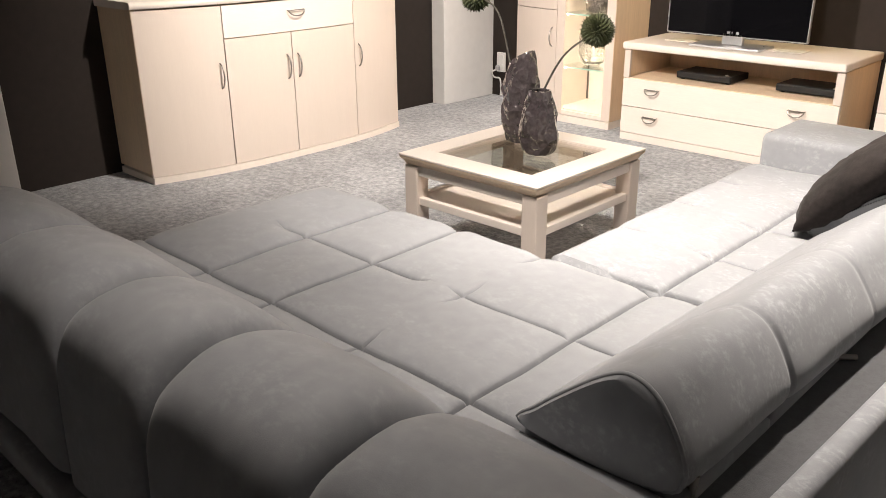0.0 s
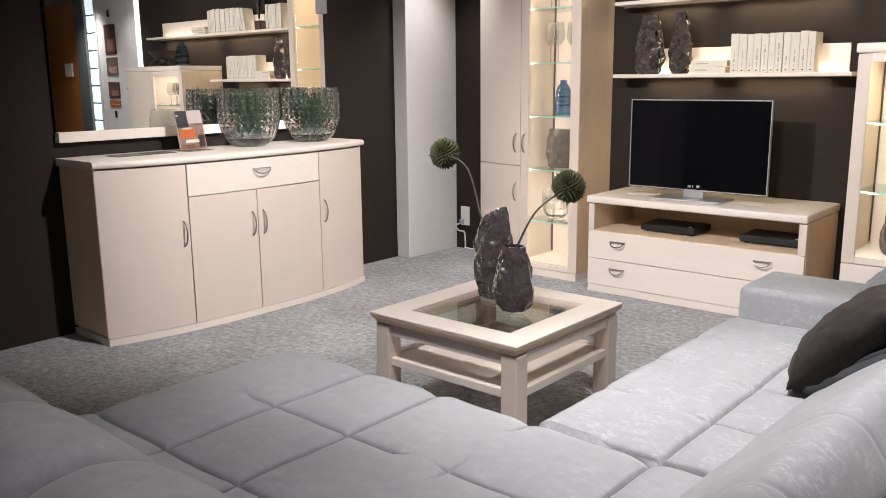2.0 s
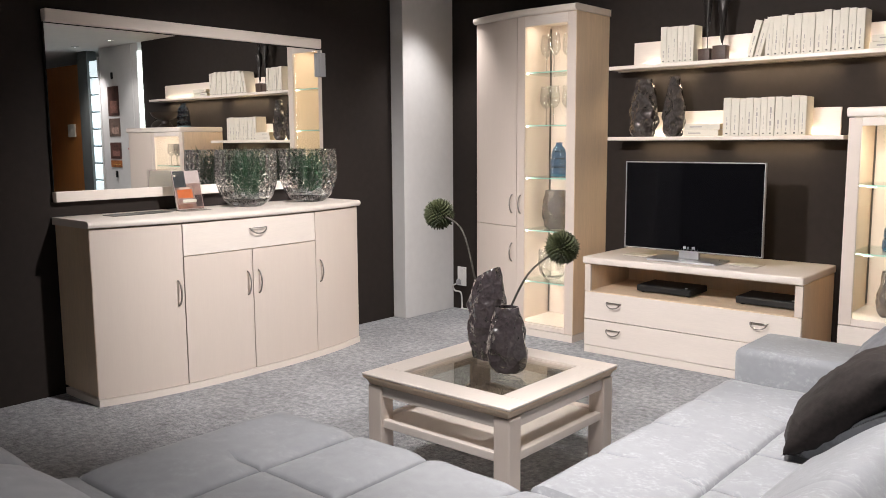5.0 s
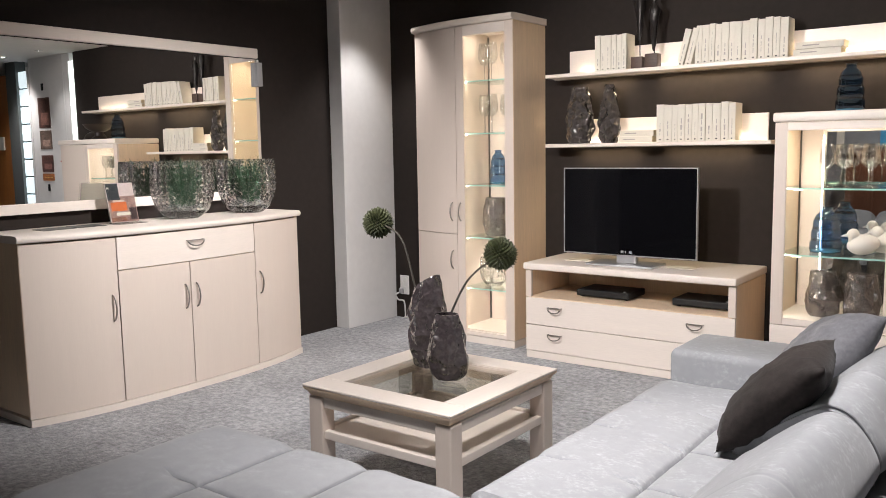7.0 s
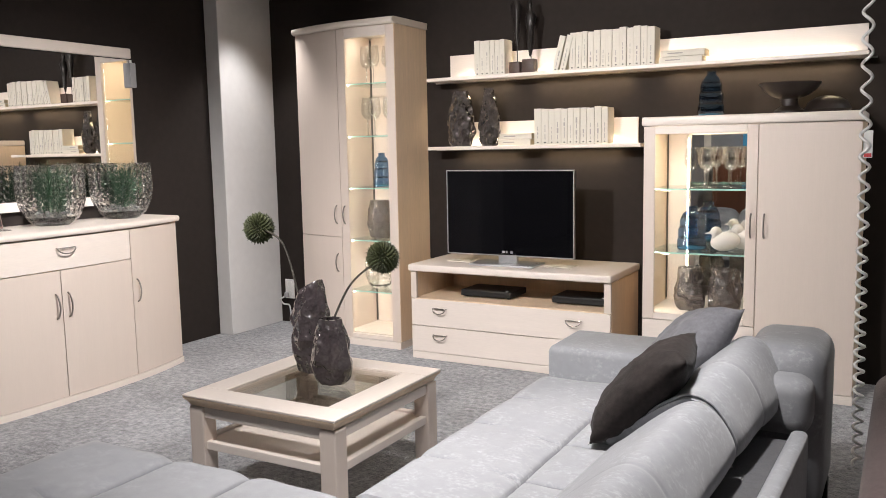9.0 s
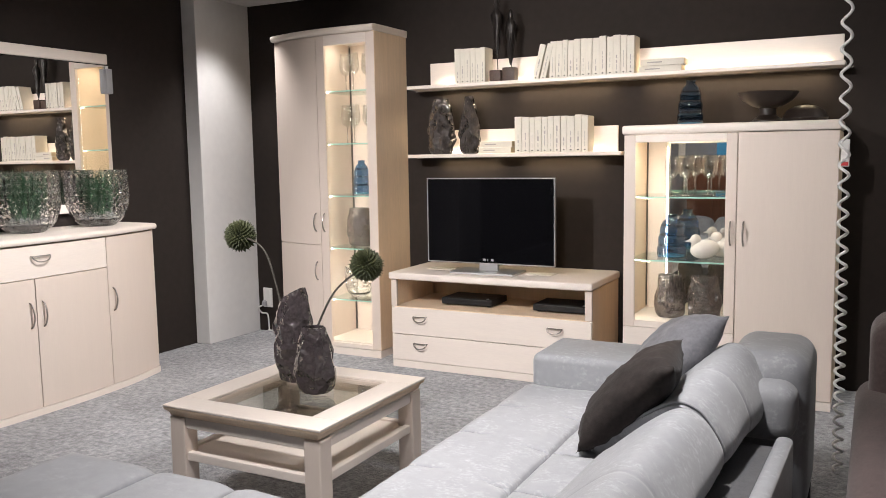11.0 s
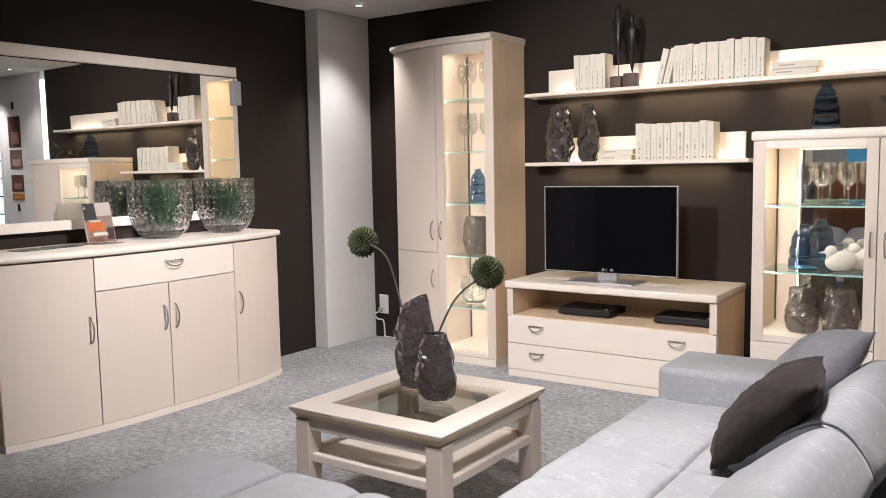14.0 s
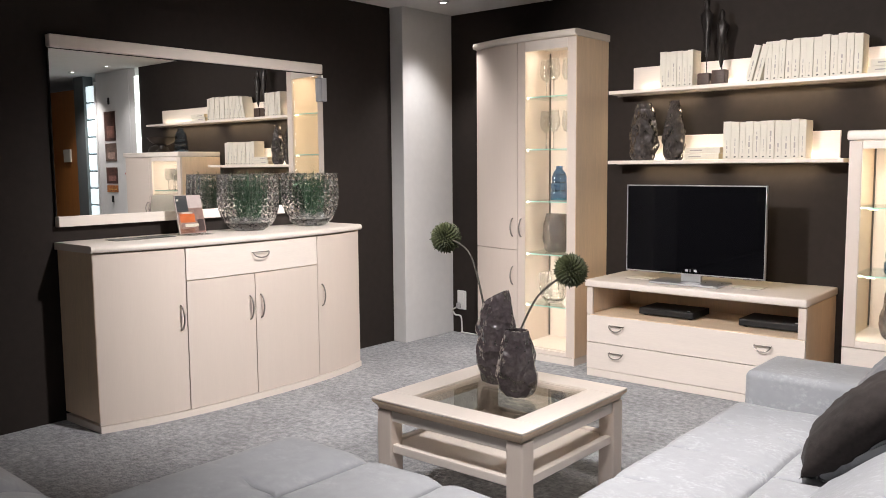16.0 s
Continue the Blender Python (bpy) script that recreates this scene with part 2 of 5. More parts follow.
BRONZE = mat("dark_bronze", (0.022, 0.018, 0.016), 0.35, 0.4, var=0.4, scale=30, bump=0.4, bscale=80, bdist=0.004)
ICE = crystal("clear_glass_granules", (0.80, 0.81, 0.80), 0.05, 1.35, 0.88)
BLOCK_WOOD = mat("brown_block_wood", (0.065, 0.038, 0.028), 0.5, var=0.3, scale=12)
BROWN_WOOD = mat("dark_brown_wood", (0.022, 0.015, 0.012), 0.45, var=0.2, scale=12)
ORANGE_WOOD = mat("orange_beech", (0.42, 0.16, 0.045), 0.45, var=0.15, scale=3, stretch=(9, 9, 0.6))
MIRROR = mat("mirror_silver", (0.88, 0.88, 0.87), 0.0, 1.0)
PANE = glass("clear_pane", (0.98, 0.985, 0.98), 1.35)
SHELF_GLASS = glass("shelf_glass", (0.90, 0.965, 0.94), 1.45)
EDGE_GLASS = mat("green_glass_edge", (0.35, 0.62, 0.56), 0.15, var=0.1, scale=8)
SMOKED = glass("smoked_glass", (0.86, 0.85, 0.79), 1.6, 0.0, 2.2)
WINE_GLASS = glass("drinking_glass", (0.86, 0.87, 0.87), 1.6, 0.0, 2.2)
BLUE_GLASS = glass("blue_glass", (0.27, 0.42, 0.60), 1.5, 0.04, 2.4)
BLUE_RING = glass("deep_blue_glass", (0.05, 0.09, 0.15), 1.5, 0.04, 3.0)
CUT_GLASS = crystal("cut_crystal", (0.97, 0.98, 0.975), 0.0, 1.46)
LED = glow("led_profile", (1.0, 0.86, 0.62), 6.0)
DOWNLIGHT = glow("downlight_lens", (1.0, 0.95, 0.88), 14.0)
BLOCK_GLASS = glow("lit_glass_block", (0.80, 0.93, 0.98), 0.95)
COLD_STRIP = glow("cold_light_strip", (0.92, 1.0, 0.98), 1.6)


# ---- mesh helpers ----
ORG = {}


def thing(name, at, label, category, group=""):
    ob = new(name)
    ob.empty_display_size = 0.05
    ob.location = at
    ORG[ob.name] = Vector(at)
    return tagged(ob, label, category, group)


def part(name, bm, material, parent=None, label="", smooth=None):
    """Links a bmesh, drawn in world coordinates, as one mesh object under parent."""
    me = bpy.data.meshes.new(name)
    org = ORG[parent.name] if parent else Vector((0, 0, 0))
    bmesh.ops.translate(bm, verts=bm.verts, vec=-org)
    bmesh.ops.recalc_face_normals(bm, faces=bm.faces)
    bm.to_mesh(me)
    bm.free()
    me.materials.append(material)
    if smooth is not None:
        me.shade_smooth() if smooth >= 180 else me.set_sharp_from_angle(angle=radians(smooth))
        if smooth < 180:
            me.shade_smooth()
            me.set_sharp_from_angle(angle=radians(smooth))
    ob = new(name, me)
    if parent:
        ob.parent = parent
        ORG[ob.name] = org
    return tagged(ob, label)


def struct(name, bm, material, label=""):
    ob = part(name, bm, material)
    ORG[ob.name] = Vector((0, 0, 0))
    return tagged(ob, label, kind="structure")


def box(x0, x1, y0, y1, z0, z1, bev=0.002, seg=1, bm=None):
    tmp = bmesh.new()
    m = Matrix.Translation(((x0 + x1) / 2, (y0 + y1) / 2, (z0 + z1) / 2)) @ Matrix.Diagonal((abs(x1 - x0), abs(y1 - y0), abs(z1 - z0), 1))
    bmesh.ops.create_cube(tmp, size=1, matrix=m)
    if bev:
        bmesh.ops.bevel(tmp, geom=tmp.edges[:], offset=min(bev, abs(x1 - x0) / 2.2, abs(y1 - y0) / 2.2, abs(z1 - z0) / 2.2), segments=seg, profile=0.5, affect="EDGES")
    return join(bm, tmp)


def join(bm, tmp):
    if bm is None:
        return tmp
    me = bpy.data.meshes.new("tmp")
    tmp.to_mesh(me)
    bm.from_mesh(me)
    bpy.data.meshes.remove(me)
    tmp.free()
    return bm


def spline(pts, n=8, closed=False):
    out, k = [], len(pts)
    for i in range(k if closed else k - 1):
        p = [Vector(pts[(i + j - 1) % k] if closed else pts[min(max(i + j - 1, 0), k - 1)]) for j in range(4)]
        for s in range(n):
            t = s / n
            out.append(0.5 * (2 * p[1] + (p[2] - p[0]) * t + (2 * p[0] - 5 * p[1] + 4 * p[2] - p[3]) * t * t + (3 * p[1] - p[0] - 3 * p[2] + p[3]) * t ** 3))
    if not closed:
        out.append(Vector(pts[-1]))
    return out


def tube(pts, r, seg=8, bm=None, taper=1.0):
    bm = bm or bmesh.new()
    pts = [Vector(p) for p in pts]
    rings, up = [], Vector((0.13, 0.31, 0.94)).normalized()
    for i, p in enumerate(pts):
        d = (pts[min(i + 1, len(pts) - 1)] - pts[max(i - 1, 0)]).normalized()
        a = d.cross(up)
        if a.length < 1e-3:
            a = d.cross(Vector((1, 0, 0)))
        a.normalize()
        b = d.cross(a)
        rad = r * (1 + (taper - 1) * i / max(1, len(pts) - 1))
        rings.append([bm.verts.new(p + rad * (math.cos(q) * a + math.sin(q) * b)) for q in (2 * math.pi * k / seg for k in range(seg))])
    for r0, r1 in zip(rings, rings[1:]):
        for k in range(seg):
            bm.faces.new((r0[k], r0[(k + 1) % seg], r1[(k + 1) % seg], r1[k]))
    bm.faces.new(rings[0])
    bm.faces.new(rings[-1])
    return bm


def lathe(profile, at, seg=32, fn=None, sx=1.0, sy=1.0, cap=True, bm=None):
    """A turned form from (radius, height) pairs; fn(angle, height) scales the radius."""
    bm = bm or bmesh.new()
    rings = []
    for r, z in profile:
        ring = []
        for k in range(seg):
            a = 2 * math.pi * k / seg
            q = r * (fn(a, z) if fn else 1)
            ring.append(bm.verts.new((at[0] + q * sx * math.cos(a), at[1] + q * sy * math.sin(a), at[2] + z)))
        rings.append(ring)
    for r0, r1 in zip(rings, rings[1:]):
        for k in range(seg):
            bm.faces.new((r0[k], r0[(k + 1) % seg], r1[(k + 1) % seg], r1[k]))
    if cap:
        bm.faces.new(rings[0])
        bm.faces.new(rings[-1])
    return bm


def sheet(us, vs, fn, thick=None, bm=None):
    """A grid of points fn(u, v); with thick, a second grid fn(u, v, thick) closes it to a solid."""
    bm = bm or bmesh.new()
    layers = []
    for k in ([0.0] if thick is None else [0.0, thick]):
        layers.append([[bm.verts.new(fn(u, v, k) if thick is not None else fn(u, v)) for v in vs] for u in us])
    nu, nv = len(us), len(vs)
    for g in layers:
        for i in range(nu - 1):
            for j in range(nv - 1):
                bm.faces.new((g[i][j], g[i + 1][j], g[i + 1][j + 1], g[i][j + 1]))
    if thick is not None:
        a, b = layers
        for i in range(nu - 1):
            for j in (0, nv - 1):
                bm.faces.new((a[i][j], a[i + 1][j], b[i + 1][j], b[i][j]))
        for j in range(nv - 1):
            for i in (0, nu - 1):
                bm.faces.new((a[i][j], a[i][j + 1], b[i][j + 1], b[i][j]))
    return bm


def lin(a, b, n):
    return [a + (b - a) * i / n for i in range(n + 1)]


# ---- the setting ----
LW, TW = -4.8, 4.75
struct("floor", box(-6, 5, -6, 7.5, -0.1, 0, 0), CARPET, "mottled grey deep-pile carpet floor")
struct("ceiling", box(-4.8, 5, -6, 7.5, CEIL, CEIL + 0.1, 0), CEIL_PAINT, "white painted ceiling")
struct("wall_west", box(LW - 0.12, LW, -6, TW + 0.12, 0, CEIL, 0), DARK_WALL, "dark brown painted wall")
struct("wall_north", box(LW, -0.25, TW, TW + 0.12, 0, CEIL, 0), DARK_WALL, "dark brown painted wall")
struct("wall_north_white", box(-0.01, 0.75, TW, TW + 0.12, 0, CEIL, 0), WHITE_WALL, "white painted wall with pictures")
struct("wall_north_end", box(1.07, 1.32, TW, TW + 0.12, 0, CEIL, 0), mat("grey_wall_paint", (0.13, 0.14, 0.14), 0.8, var=0.05, bump=0.2, bscale=200), "grey painted wall end")
struct("wall_back", box(-0.25, 5, 7.4, 7.5, 0, CEIL, 0), DARK_WALL)
struct("wall_east", box(5, 5.1, -6, 7.5, 0, CEIL, 0), DARK_WALL)
struct("wall_south", box(LW, 5, -6.1, -6, 0, CEIL, 0), DARK_WALL)
struct("column_north", box(LW, -4.677, 4.207, TW, 0, CEIL, 0.003), WHITE_WALL, "white painted wall column")
struct("column_west", box(LW, -4.41, 0.55, 1.106, 0, CEIL, 0.003), WHITE_WALL, "white painted wall column")
struct("light_strip", box(-0.25, -0.16, TW - 0.01, TW + 0.1, 0, 2.30, 0), COLD_STRIP, "cold white light strip at a wall end")
struct("wall_reveal", box(-0.16, -0.01, TW + 0.004, TW + 0.12, 0, CEIL, 0), WHITE_WALL)
win = struct("window_1", box(0.75, 0.79, TW - 0.01, TW + 0.1, 0, 2.3, 0.002), WHITE_WALL, "glass-block window strip")
for k in range(11):
    part("pane", box(0.80, 1.06, TW + 0.02, TW + 0.06, 0.02 + k * 0.206, 0.208 + k * 0.206, 0.012, 2), BLOCK_GLASS, win)
door = struct("door_1", box(1.32, 2.32, TW + 0.02, TW + 0.07, 0, 2.25, 0.003), ORANGE_WOOD, "orange beech veneered door")
part("door_sign", box(1.50, 1.69, TW, TW + 0.018, 1.36, 1.52, 0.002), PAPER, door, "white paper notice")

for k, (x, y) in enumerate(((-4.372, 4.295), (-0.14, 4.44), (0.70, 4.45))):
    dl = thing("downlight", (x, y, CEIL), "small recessed ceiling downlight switched on", "downlight", "ceiling downlights")
    part("trim_ring", lathe([(0.021, -0.002), (0.023, -0.008), (0.040, -0.008), (0.042, -0.001)], (x, y, CEIL), 24, cap=False), SILVER, dl)
    part("lens", lathe([(0.022, -0.001), (0.022, -0.005)], (x, y, CEIL), 24), DOWNLIGHT, dl, "bright warm lens")

# pictures on the white wall
for k, (x0, x1, z0, z1, col) in enumerate(((0.32, 0.58, 1.60, 1.94, (0.10, 0.05, 0.04)), (0.32, 0.58, 1.36, 1.57, (0.16, 0.11, 0.09)), (0.32, 0.58, 1.10, 1.29, (0.12, 0.06, 0.05)), (0.32, 0.58, 1.00, 1.08, (0.45, 0.17, 0.06)))):
    po = thing("poster", (x0, TW, z0), "small room photograph pinned to a white wall", "poster", "posters on the wall")
    part("sheet", box(x0, x1, TW - 0.006, TW - 0.001, z0, z1, 0.001), mat("poster_print", col, 0.5, var=0.7, scale=9), po)
    part("print_block", box(x0 + 0.03, x1 - 0.06, TW - 0.008, TW - 0.0065, z0 + 0.03, z0 + (z1 - z0) * 0.5, 0), mat("poster_block", tuple(min(1, c * 2.4) for c in col), 0.5, var=0.6, scale=14), po)
for z in (2.02, 0.88, 0.60):
    hk = thing("wall_switch", (0.45, TW, z), "small black wall fitting", "switch", "wall fittings")
    part("plate", box(0.43, 0.47, TW - 0.014, TW - 0.001, z, z + 0.08, 0.006, 2), BLACK, hk)


# ---- handles ----
def bow_handle(parent, p, out, h=0.13, r=0.0045):
    """An upright curved bar handle centred at p, standing off along out."""
    p, out = Vector(p), Vector(out)
    pts = [p + Vector((0, 0, -h / 2)), p + out * 0.016 + Vector((0, 0, -h * 0.42)), p + out * 0.028 + Vector((0, 0, -h * 0.2)), p + out * 0.032, p + out * 0.028 + Vector((0, 0, h * 0.2)), p + out * 0.016 + Vector((0, 0, h * 0.42)), p + Vector((0, 0, h / 2))]
    return part("handle", tube(spline(pts, 4), r, 8), CHROME, parent, "curved brushed nickel handle", 60)


def cup_handle(parent, p, along, out, w=0.088):
    """A half-round pull: a straight bar on top with an arc below."""
    p, along, out = Vector(p), Vector(along), Vector(out)
    bm = tube([p - along * w / 2 + out * 0.004, p - along * w / 2 + out * 0.016, p + along * w / 2 + out * 0.016, p + along * w / 2 + out * 0.004], 0.0032, 8)
    arc = [p + along * (w / 2) * math.cos(a) + out * (0.016 + 0.012 * math.sin(-a)) + Vector((0, 0, 0.030 * math.sin(a))) for a in lin(0, -math.pi, 14)]
    tube(arc, 0.0034, 8, bm)
    return part("handle", bm, CHROME, parent, "half-round brushed nickel pull", 60)


# ---- sideboard with a bowed front ----
BY0, BY1, BX, BH = 1.765, 3.517, -4.442, 0.916


def bow(y, d=0.0):
    u = (y - (BY0 + BY1) / 2) / ((BY1 - BY0) / 2)
    return BX + 0.110 * (1 - abs(u) ** 2.7) + d


def bowed(y0, y1, z0, z1, d0, d1, n=14):
    """A curved panel that follows the front between depths d0 and d1."""
    return sheet(lin(y0, y1, n), [z0, z1], lambda y, z, k: (bow(y, d0 if k == 0 else d1), y, z), 1.0)


sb = thing("sideboard", (-4.62, 2.64, 0), "pale maple sideboard with a bowed front, four doors and a drawer", "sideboard")
part("plinth", sheet(lin(BY0, BY1, 24), [0, 0.034], lambda y, z, k: (bow(y, 0.009) if k == 0 else LW + 0.01, y, z), 1.0), MAPLE_Y, sb)
part("body", sheet(lin(BY0 + 0.021, BY1 - 0.021, 24), [0.036, 0.878], lambda y, z, k: (bow(y, -0.06) if k == 0 else LW + 0.01, y, z), 1.0), MAPLE_SIDE, sb)
part("side_panel", box(LW + 0.008, BX - 0.002, BY0, BY0 + 0.02, 0.048, 0.879, 0.0015), MAPLE_SIDE, sb, "maple veneered side panel")
part("side_panel", box(LW + 0.008, BX - 0.002, BY1 - 0.02, BY1, 0.048, 0.879, 0.0015), MAPLE_SIDE, sb, "maple veneered side panel")
nose = [(-0.002, 0.880), (0.016, 0.883), (0.023, 0.892), (0.024, 0.902), (0.018, 0.911), (0.006, 0.916)]
bm = bmesh.new()
cols = []
for y in lin(BY0 - 0.012, BY1 + 0.012, 40):
    cols.append([bm.verts.new((LW + 0.004, y, 0.88))] + [bm.verts.new((bow(min(max(y, BY0), BY1), d), y, z)) for d, z in nose] + [bm.verts.new((LW + 0.004, y, 0.916))])
for c0, c1 in zip(cols, cols[1:]):
    for j in range(len(c0)):
        bm.faces.new((c0[j], c1[j], c1[(j + 1) % len(c0)], c0[(j + 1) % len(c0)]))
bm.faces.new(cols[0])
bm.faces.new(cols[-1])
part("top_panel", bm, MAPLE_Y, sb, "pale maple top with rounded front edge", 40)
G = 0.0028
Y1, Y2, YM = 2.208, 3.090, 2.624
for y0, y1, z0, z1, hy in ((BY0 + 0.002, Y1 - G, 0.037, 0.874, Y1 - 0.034), (Y1 + G, YM - G, 0.037, 0.704, YM - 0.036), (YM + G, Y2 - G, 0.037, 0.704, YM + 0.036), (Y2 + G, BY1 - 0.002, 0.037, 0.874, Y2 + 0.036)):
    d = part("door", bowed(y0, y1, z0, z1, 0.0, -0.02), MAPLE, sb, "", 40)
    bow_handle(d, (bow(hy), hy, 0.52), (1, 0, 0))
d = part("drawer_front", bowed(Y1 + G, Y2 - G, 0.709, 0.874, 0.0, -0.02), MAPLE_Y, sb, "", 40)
cup_handle(d, (bow(2.66), 2.66, 0.82), (0, 1, 0), (1, 0, 0), 0.105)

# ---- wall mirror ----
mi = thing("wall_mirror", (LW, 2.64, 0.99), "wide wall mirror with pale maple rails, above the sideboard", "mirror")
part("top_rail", box(LW + 0.004, LW + 0.054, 1.762, 3.522, 1.876, 1.938, 0.006, 2), MAPLE_Y, mi)
part("bottom_rail", box(LW + 0.004, LW + 0.050, 1.762, 3.522, 0.992, 1.044, 0.004, 2), MAPLE_Y, mi)
skew = Matrix.Translation((LW + 0.036, 2.644, 0)) @ Matrix.Rotation(radians(-0.5), 4, "Z") @ Matrix.Translation((-LW - 0.036, -2.644, 0))
for pname, x0, x1, z0, z1, pm, plabel in (("backing", 0.013, 0.027, 1.02, 1.88, BROWN_WOOD, ""), ("mirror_pane", 0.029, 0.036, 1.040, 1.870, MIRROR, "clear silvered mirror glass")):
    bm = box(LW + x0, LW + x1, 1.765, 3.524, z0, z1, 0)
    bmesh.ops.transform(bm, matrix=skew, verts=bm.verts)
    part(pname, bm, pm, mi, plabel)
tg = thing("price_tag", (LW + 0.04, 3.50, 1.70), "grey plastic tag hanging from the mirror", "tag", "price tags")
part("card", box(LW + 0.034, LW + 0.075, 3.49, 3.535, 1.70, 1.85, 0.004, 2), GREY_PLASTIC, tg)
part("strip", box(LW + 0.05, LW + 0.058, 3.505, 3.52, 1.85, 1.868, 0.001), WHITE_PLASTIC, tg)

# ---- tall display cabinet ----
CX0, CX1, CTOP = -4.215, -3.35, 2.10


def cf(x, d=0.0):
    return 4.345 + 0.115 * max(0.0, (-3.62 - x) / 0.6) ** 2 - d


def cpanel(x0, x1, z0, z1, d0, d1, n=10):
    return sheet(lin(x0, x1, n), [z0, z1], lambda x, z, k: (x, cf(x, d0 if k == 0 else d1), z), 1.0)


tc = thing("display_cabinet", (-3.78, 4.55, 0), "tall pale maple display cabinet with lit glass door and glass shelves", "cabinet")
XS = -3.80
part("plinth", sheet(lin(CX0, CX1, 16), [0, 0.046], lambda x, z, k: (x, cf(x, 0.004) if k == 0 else TW - 0.01, z), 1.0), MAPLE_H, tc)
part("side_panel", box(CX1 - 0.022, CX1, 4.347, TW - 0.006, 0.048, 2.068, 0.0015), MAPLE_SIDE, tc, "maple veneered side panel")
part("side_panel", box(CX0, CX0 + 0.02, 4.47, TW - 0.006, 0.048, 2.068, 0.0015), MAPLE_SIDE, tc)
part("partition", box(XS - 0.01, XS + 0.01, 4.385, TW - 0.02, 0.05, 2.065, 0.001), MAPLE, tc)
part("back_panel", box(CX0 + 0.02, CX1 - 0.022, TW - 0.02, TW - 0.008, 0.05, 2.065, 0), MAPLE, tc)
part("bottom_panel", box(CX0 + 0.021, CX1 - 0.023, 4.47, TW - 0.021, 0.047, 0.07, 0.001), MAPLE_H, tc)
part("bottom_shelf", box(XS + 0.011, CX1 - 0.023, 4.37, TW - 0.021, 0.071, 0.085, 0.001), MAPLE_H, tc)
part("top_board", box(XS + 0.011, CX1 - 0.023, 4.375, TW - 0.021, 2.045, 2.065, 0.001), MAPLE_H, tc)
bm = bmesh.new()
cols = []
for x in lin(CX0 - 0.012, CX1 + 0.008, 30):
    cols.append([bm.verts.new((x, TW - 0.004, 2.069))] + [bm.verts.new((x, cf(x, d), z)) for d, z in ((0.004, 2.069), (0.022, 2.073), (0.031, 2.084), (0.031, 2.098), (0.024, 2.107), (0.010, 2.11))] + [bm.verts.new((x, TW - 0.004, 2.11))])
for c0, c1 in zip(cols, cols[1:]):
    for j in range(len(c0)):
        bm.faces.new((c0[j], c1[j], c1[(j + 1) % len(c0)], c0[(j + 1) % len(c0)]))
bm.faces.new(cols[0])
bm.faces.new(cols[-1])
part("cornice", bm, MAPLE_H, tc, "pale maple cornice with rounded edge", 40)
for z0, z1, hz in ((0.05, 0.716, 0.545), (0.720, 2.065, 0.868)):
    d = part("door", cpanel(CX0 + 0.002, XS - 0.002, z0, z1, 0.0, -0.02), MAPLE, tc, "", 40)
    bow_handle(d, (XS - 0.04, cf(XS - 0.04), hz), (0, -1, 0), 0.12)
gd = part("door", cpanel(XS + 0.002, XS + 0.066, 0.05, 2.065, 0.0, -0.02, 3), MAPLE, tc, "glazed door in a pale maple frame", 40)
part("stile", cpanel(CX1 - 0.064, CX1 - 0.002, 0.05, 2.065, 0.0, -0.02, 3), MAPLE, gd, "", 40)
part("rail", cpanel(XS + 0.067, CX1 - 0.065, 2.003, 2.065, 0.0, -0.02, 6), MAPLE_H, gd, "", 40)
part("rail", cpanel(XS + 0.067, CX1 - 0.065, 0.05, 0.078, 0.0, -0.02, 6), MAPLE_H, gd, "", 40)
ob = part("pane", cpanel(XS + 0.06, CX1 - 0.06, 0.072, 2.01, -0.009, -0.013, 6), PANE, gd, "clear glass")
ob.visible_shadow = False
bow_handle(gd, (XS + 0.033, cf(XS), 0.868), (0, -1, 0), 0.12)
GZ = (0.354, 0.695, 1.040, 1.378, 1.715)
for z in GZ:
    gs = part("glass_shelf", box(XS + 0.012, CX1 - 0.024, 4.40, TW - 0.024, z - 0.004, z + 0.004, 0), SHELF_GLASS, tc, "clear glass shelf with green edge")
    gs.visible_shadow = False
    part("edge", box(XS + 0.012, CX1 - 0.024, 4.3965, 4.3995, z - 0.004, z + 0.004, 0), EDGE_GLASS, gs)
    for x in (XS + 0.03, CX1 - 0.055):
        part("clip_light", box(x - 0.012, x + 0.024, 4.40, 4.412, z - 0.009, z - 0.005, 0.001), LED, gs, "small lit clip")
part("led_profile", box(XS + 0.011, XS + 0.021, TW - 0.030, TW - 0.021, 0.09, 2.03, 0.001), mat("led_channel", (0.09, 0.075, 0.06), 0.5), tc, "slim upright light profile")
area("led_cabinet_side", look((XS + 0.045, 4.385, 1.06), (CX1 - 0.12, 4.75, 1.06)), 0.012, 1.9, 2.5, LEDC)
area("led_cabinet_side", look((CX1 - 0.05, 4.385, 1.06), (XS + 0.1, 4.75, 1.06)), 0.012, 1.9, 1.1, LEDC)
area("led_cabinet_top", look((-3.58, 4.52, 2.03), (-3.58, 4.55, 0.0)), 0.3, 0.03, 0.8, LEDC)

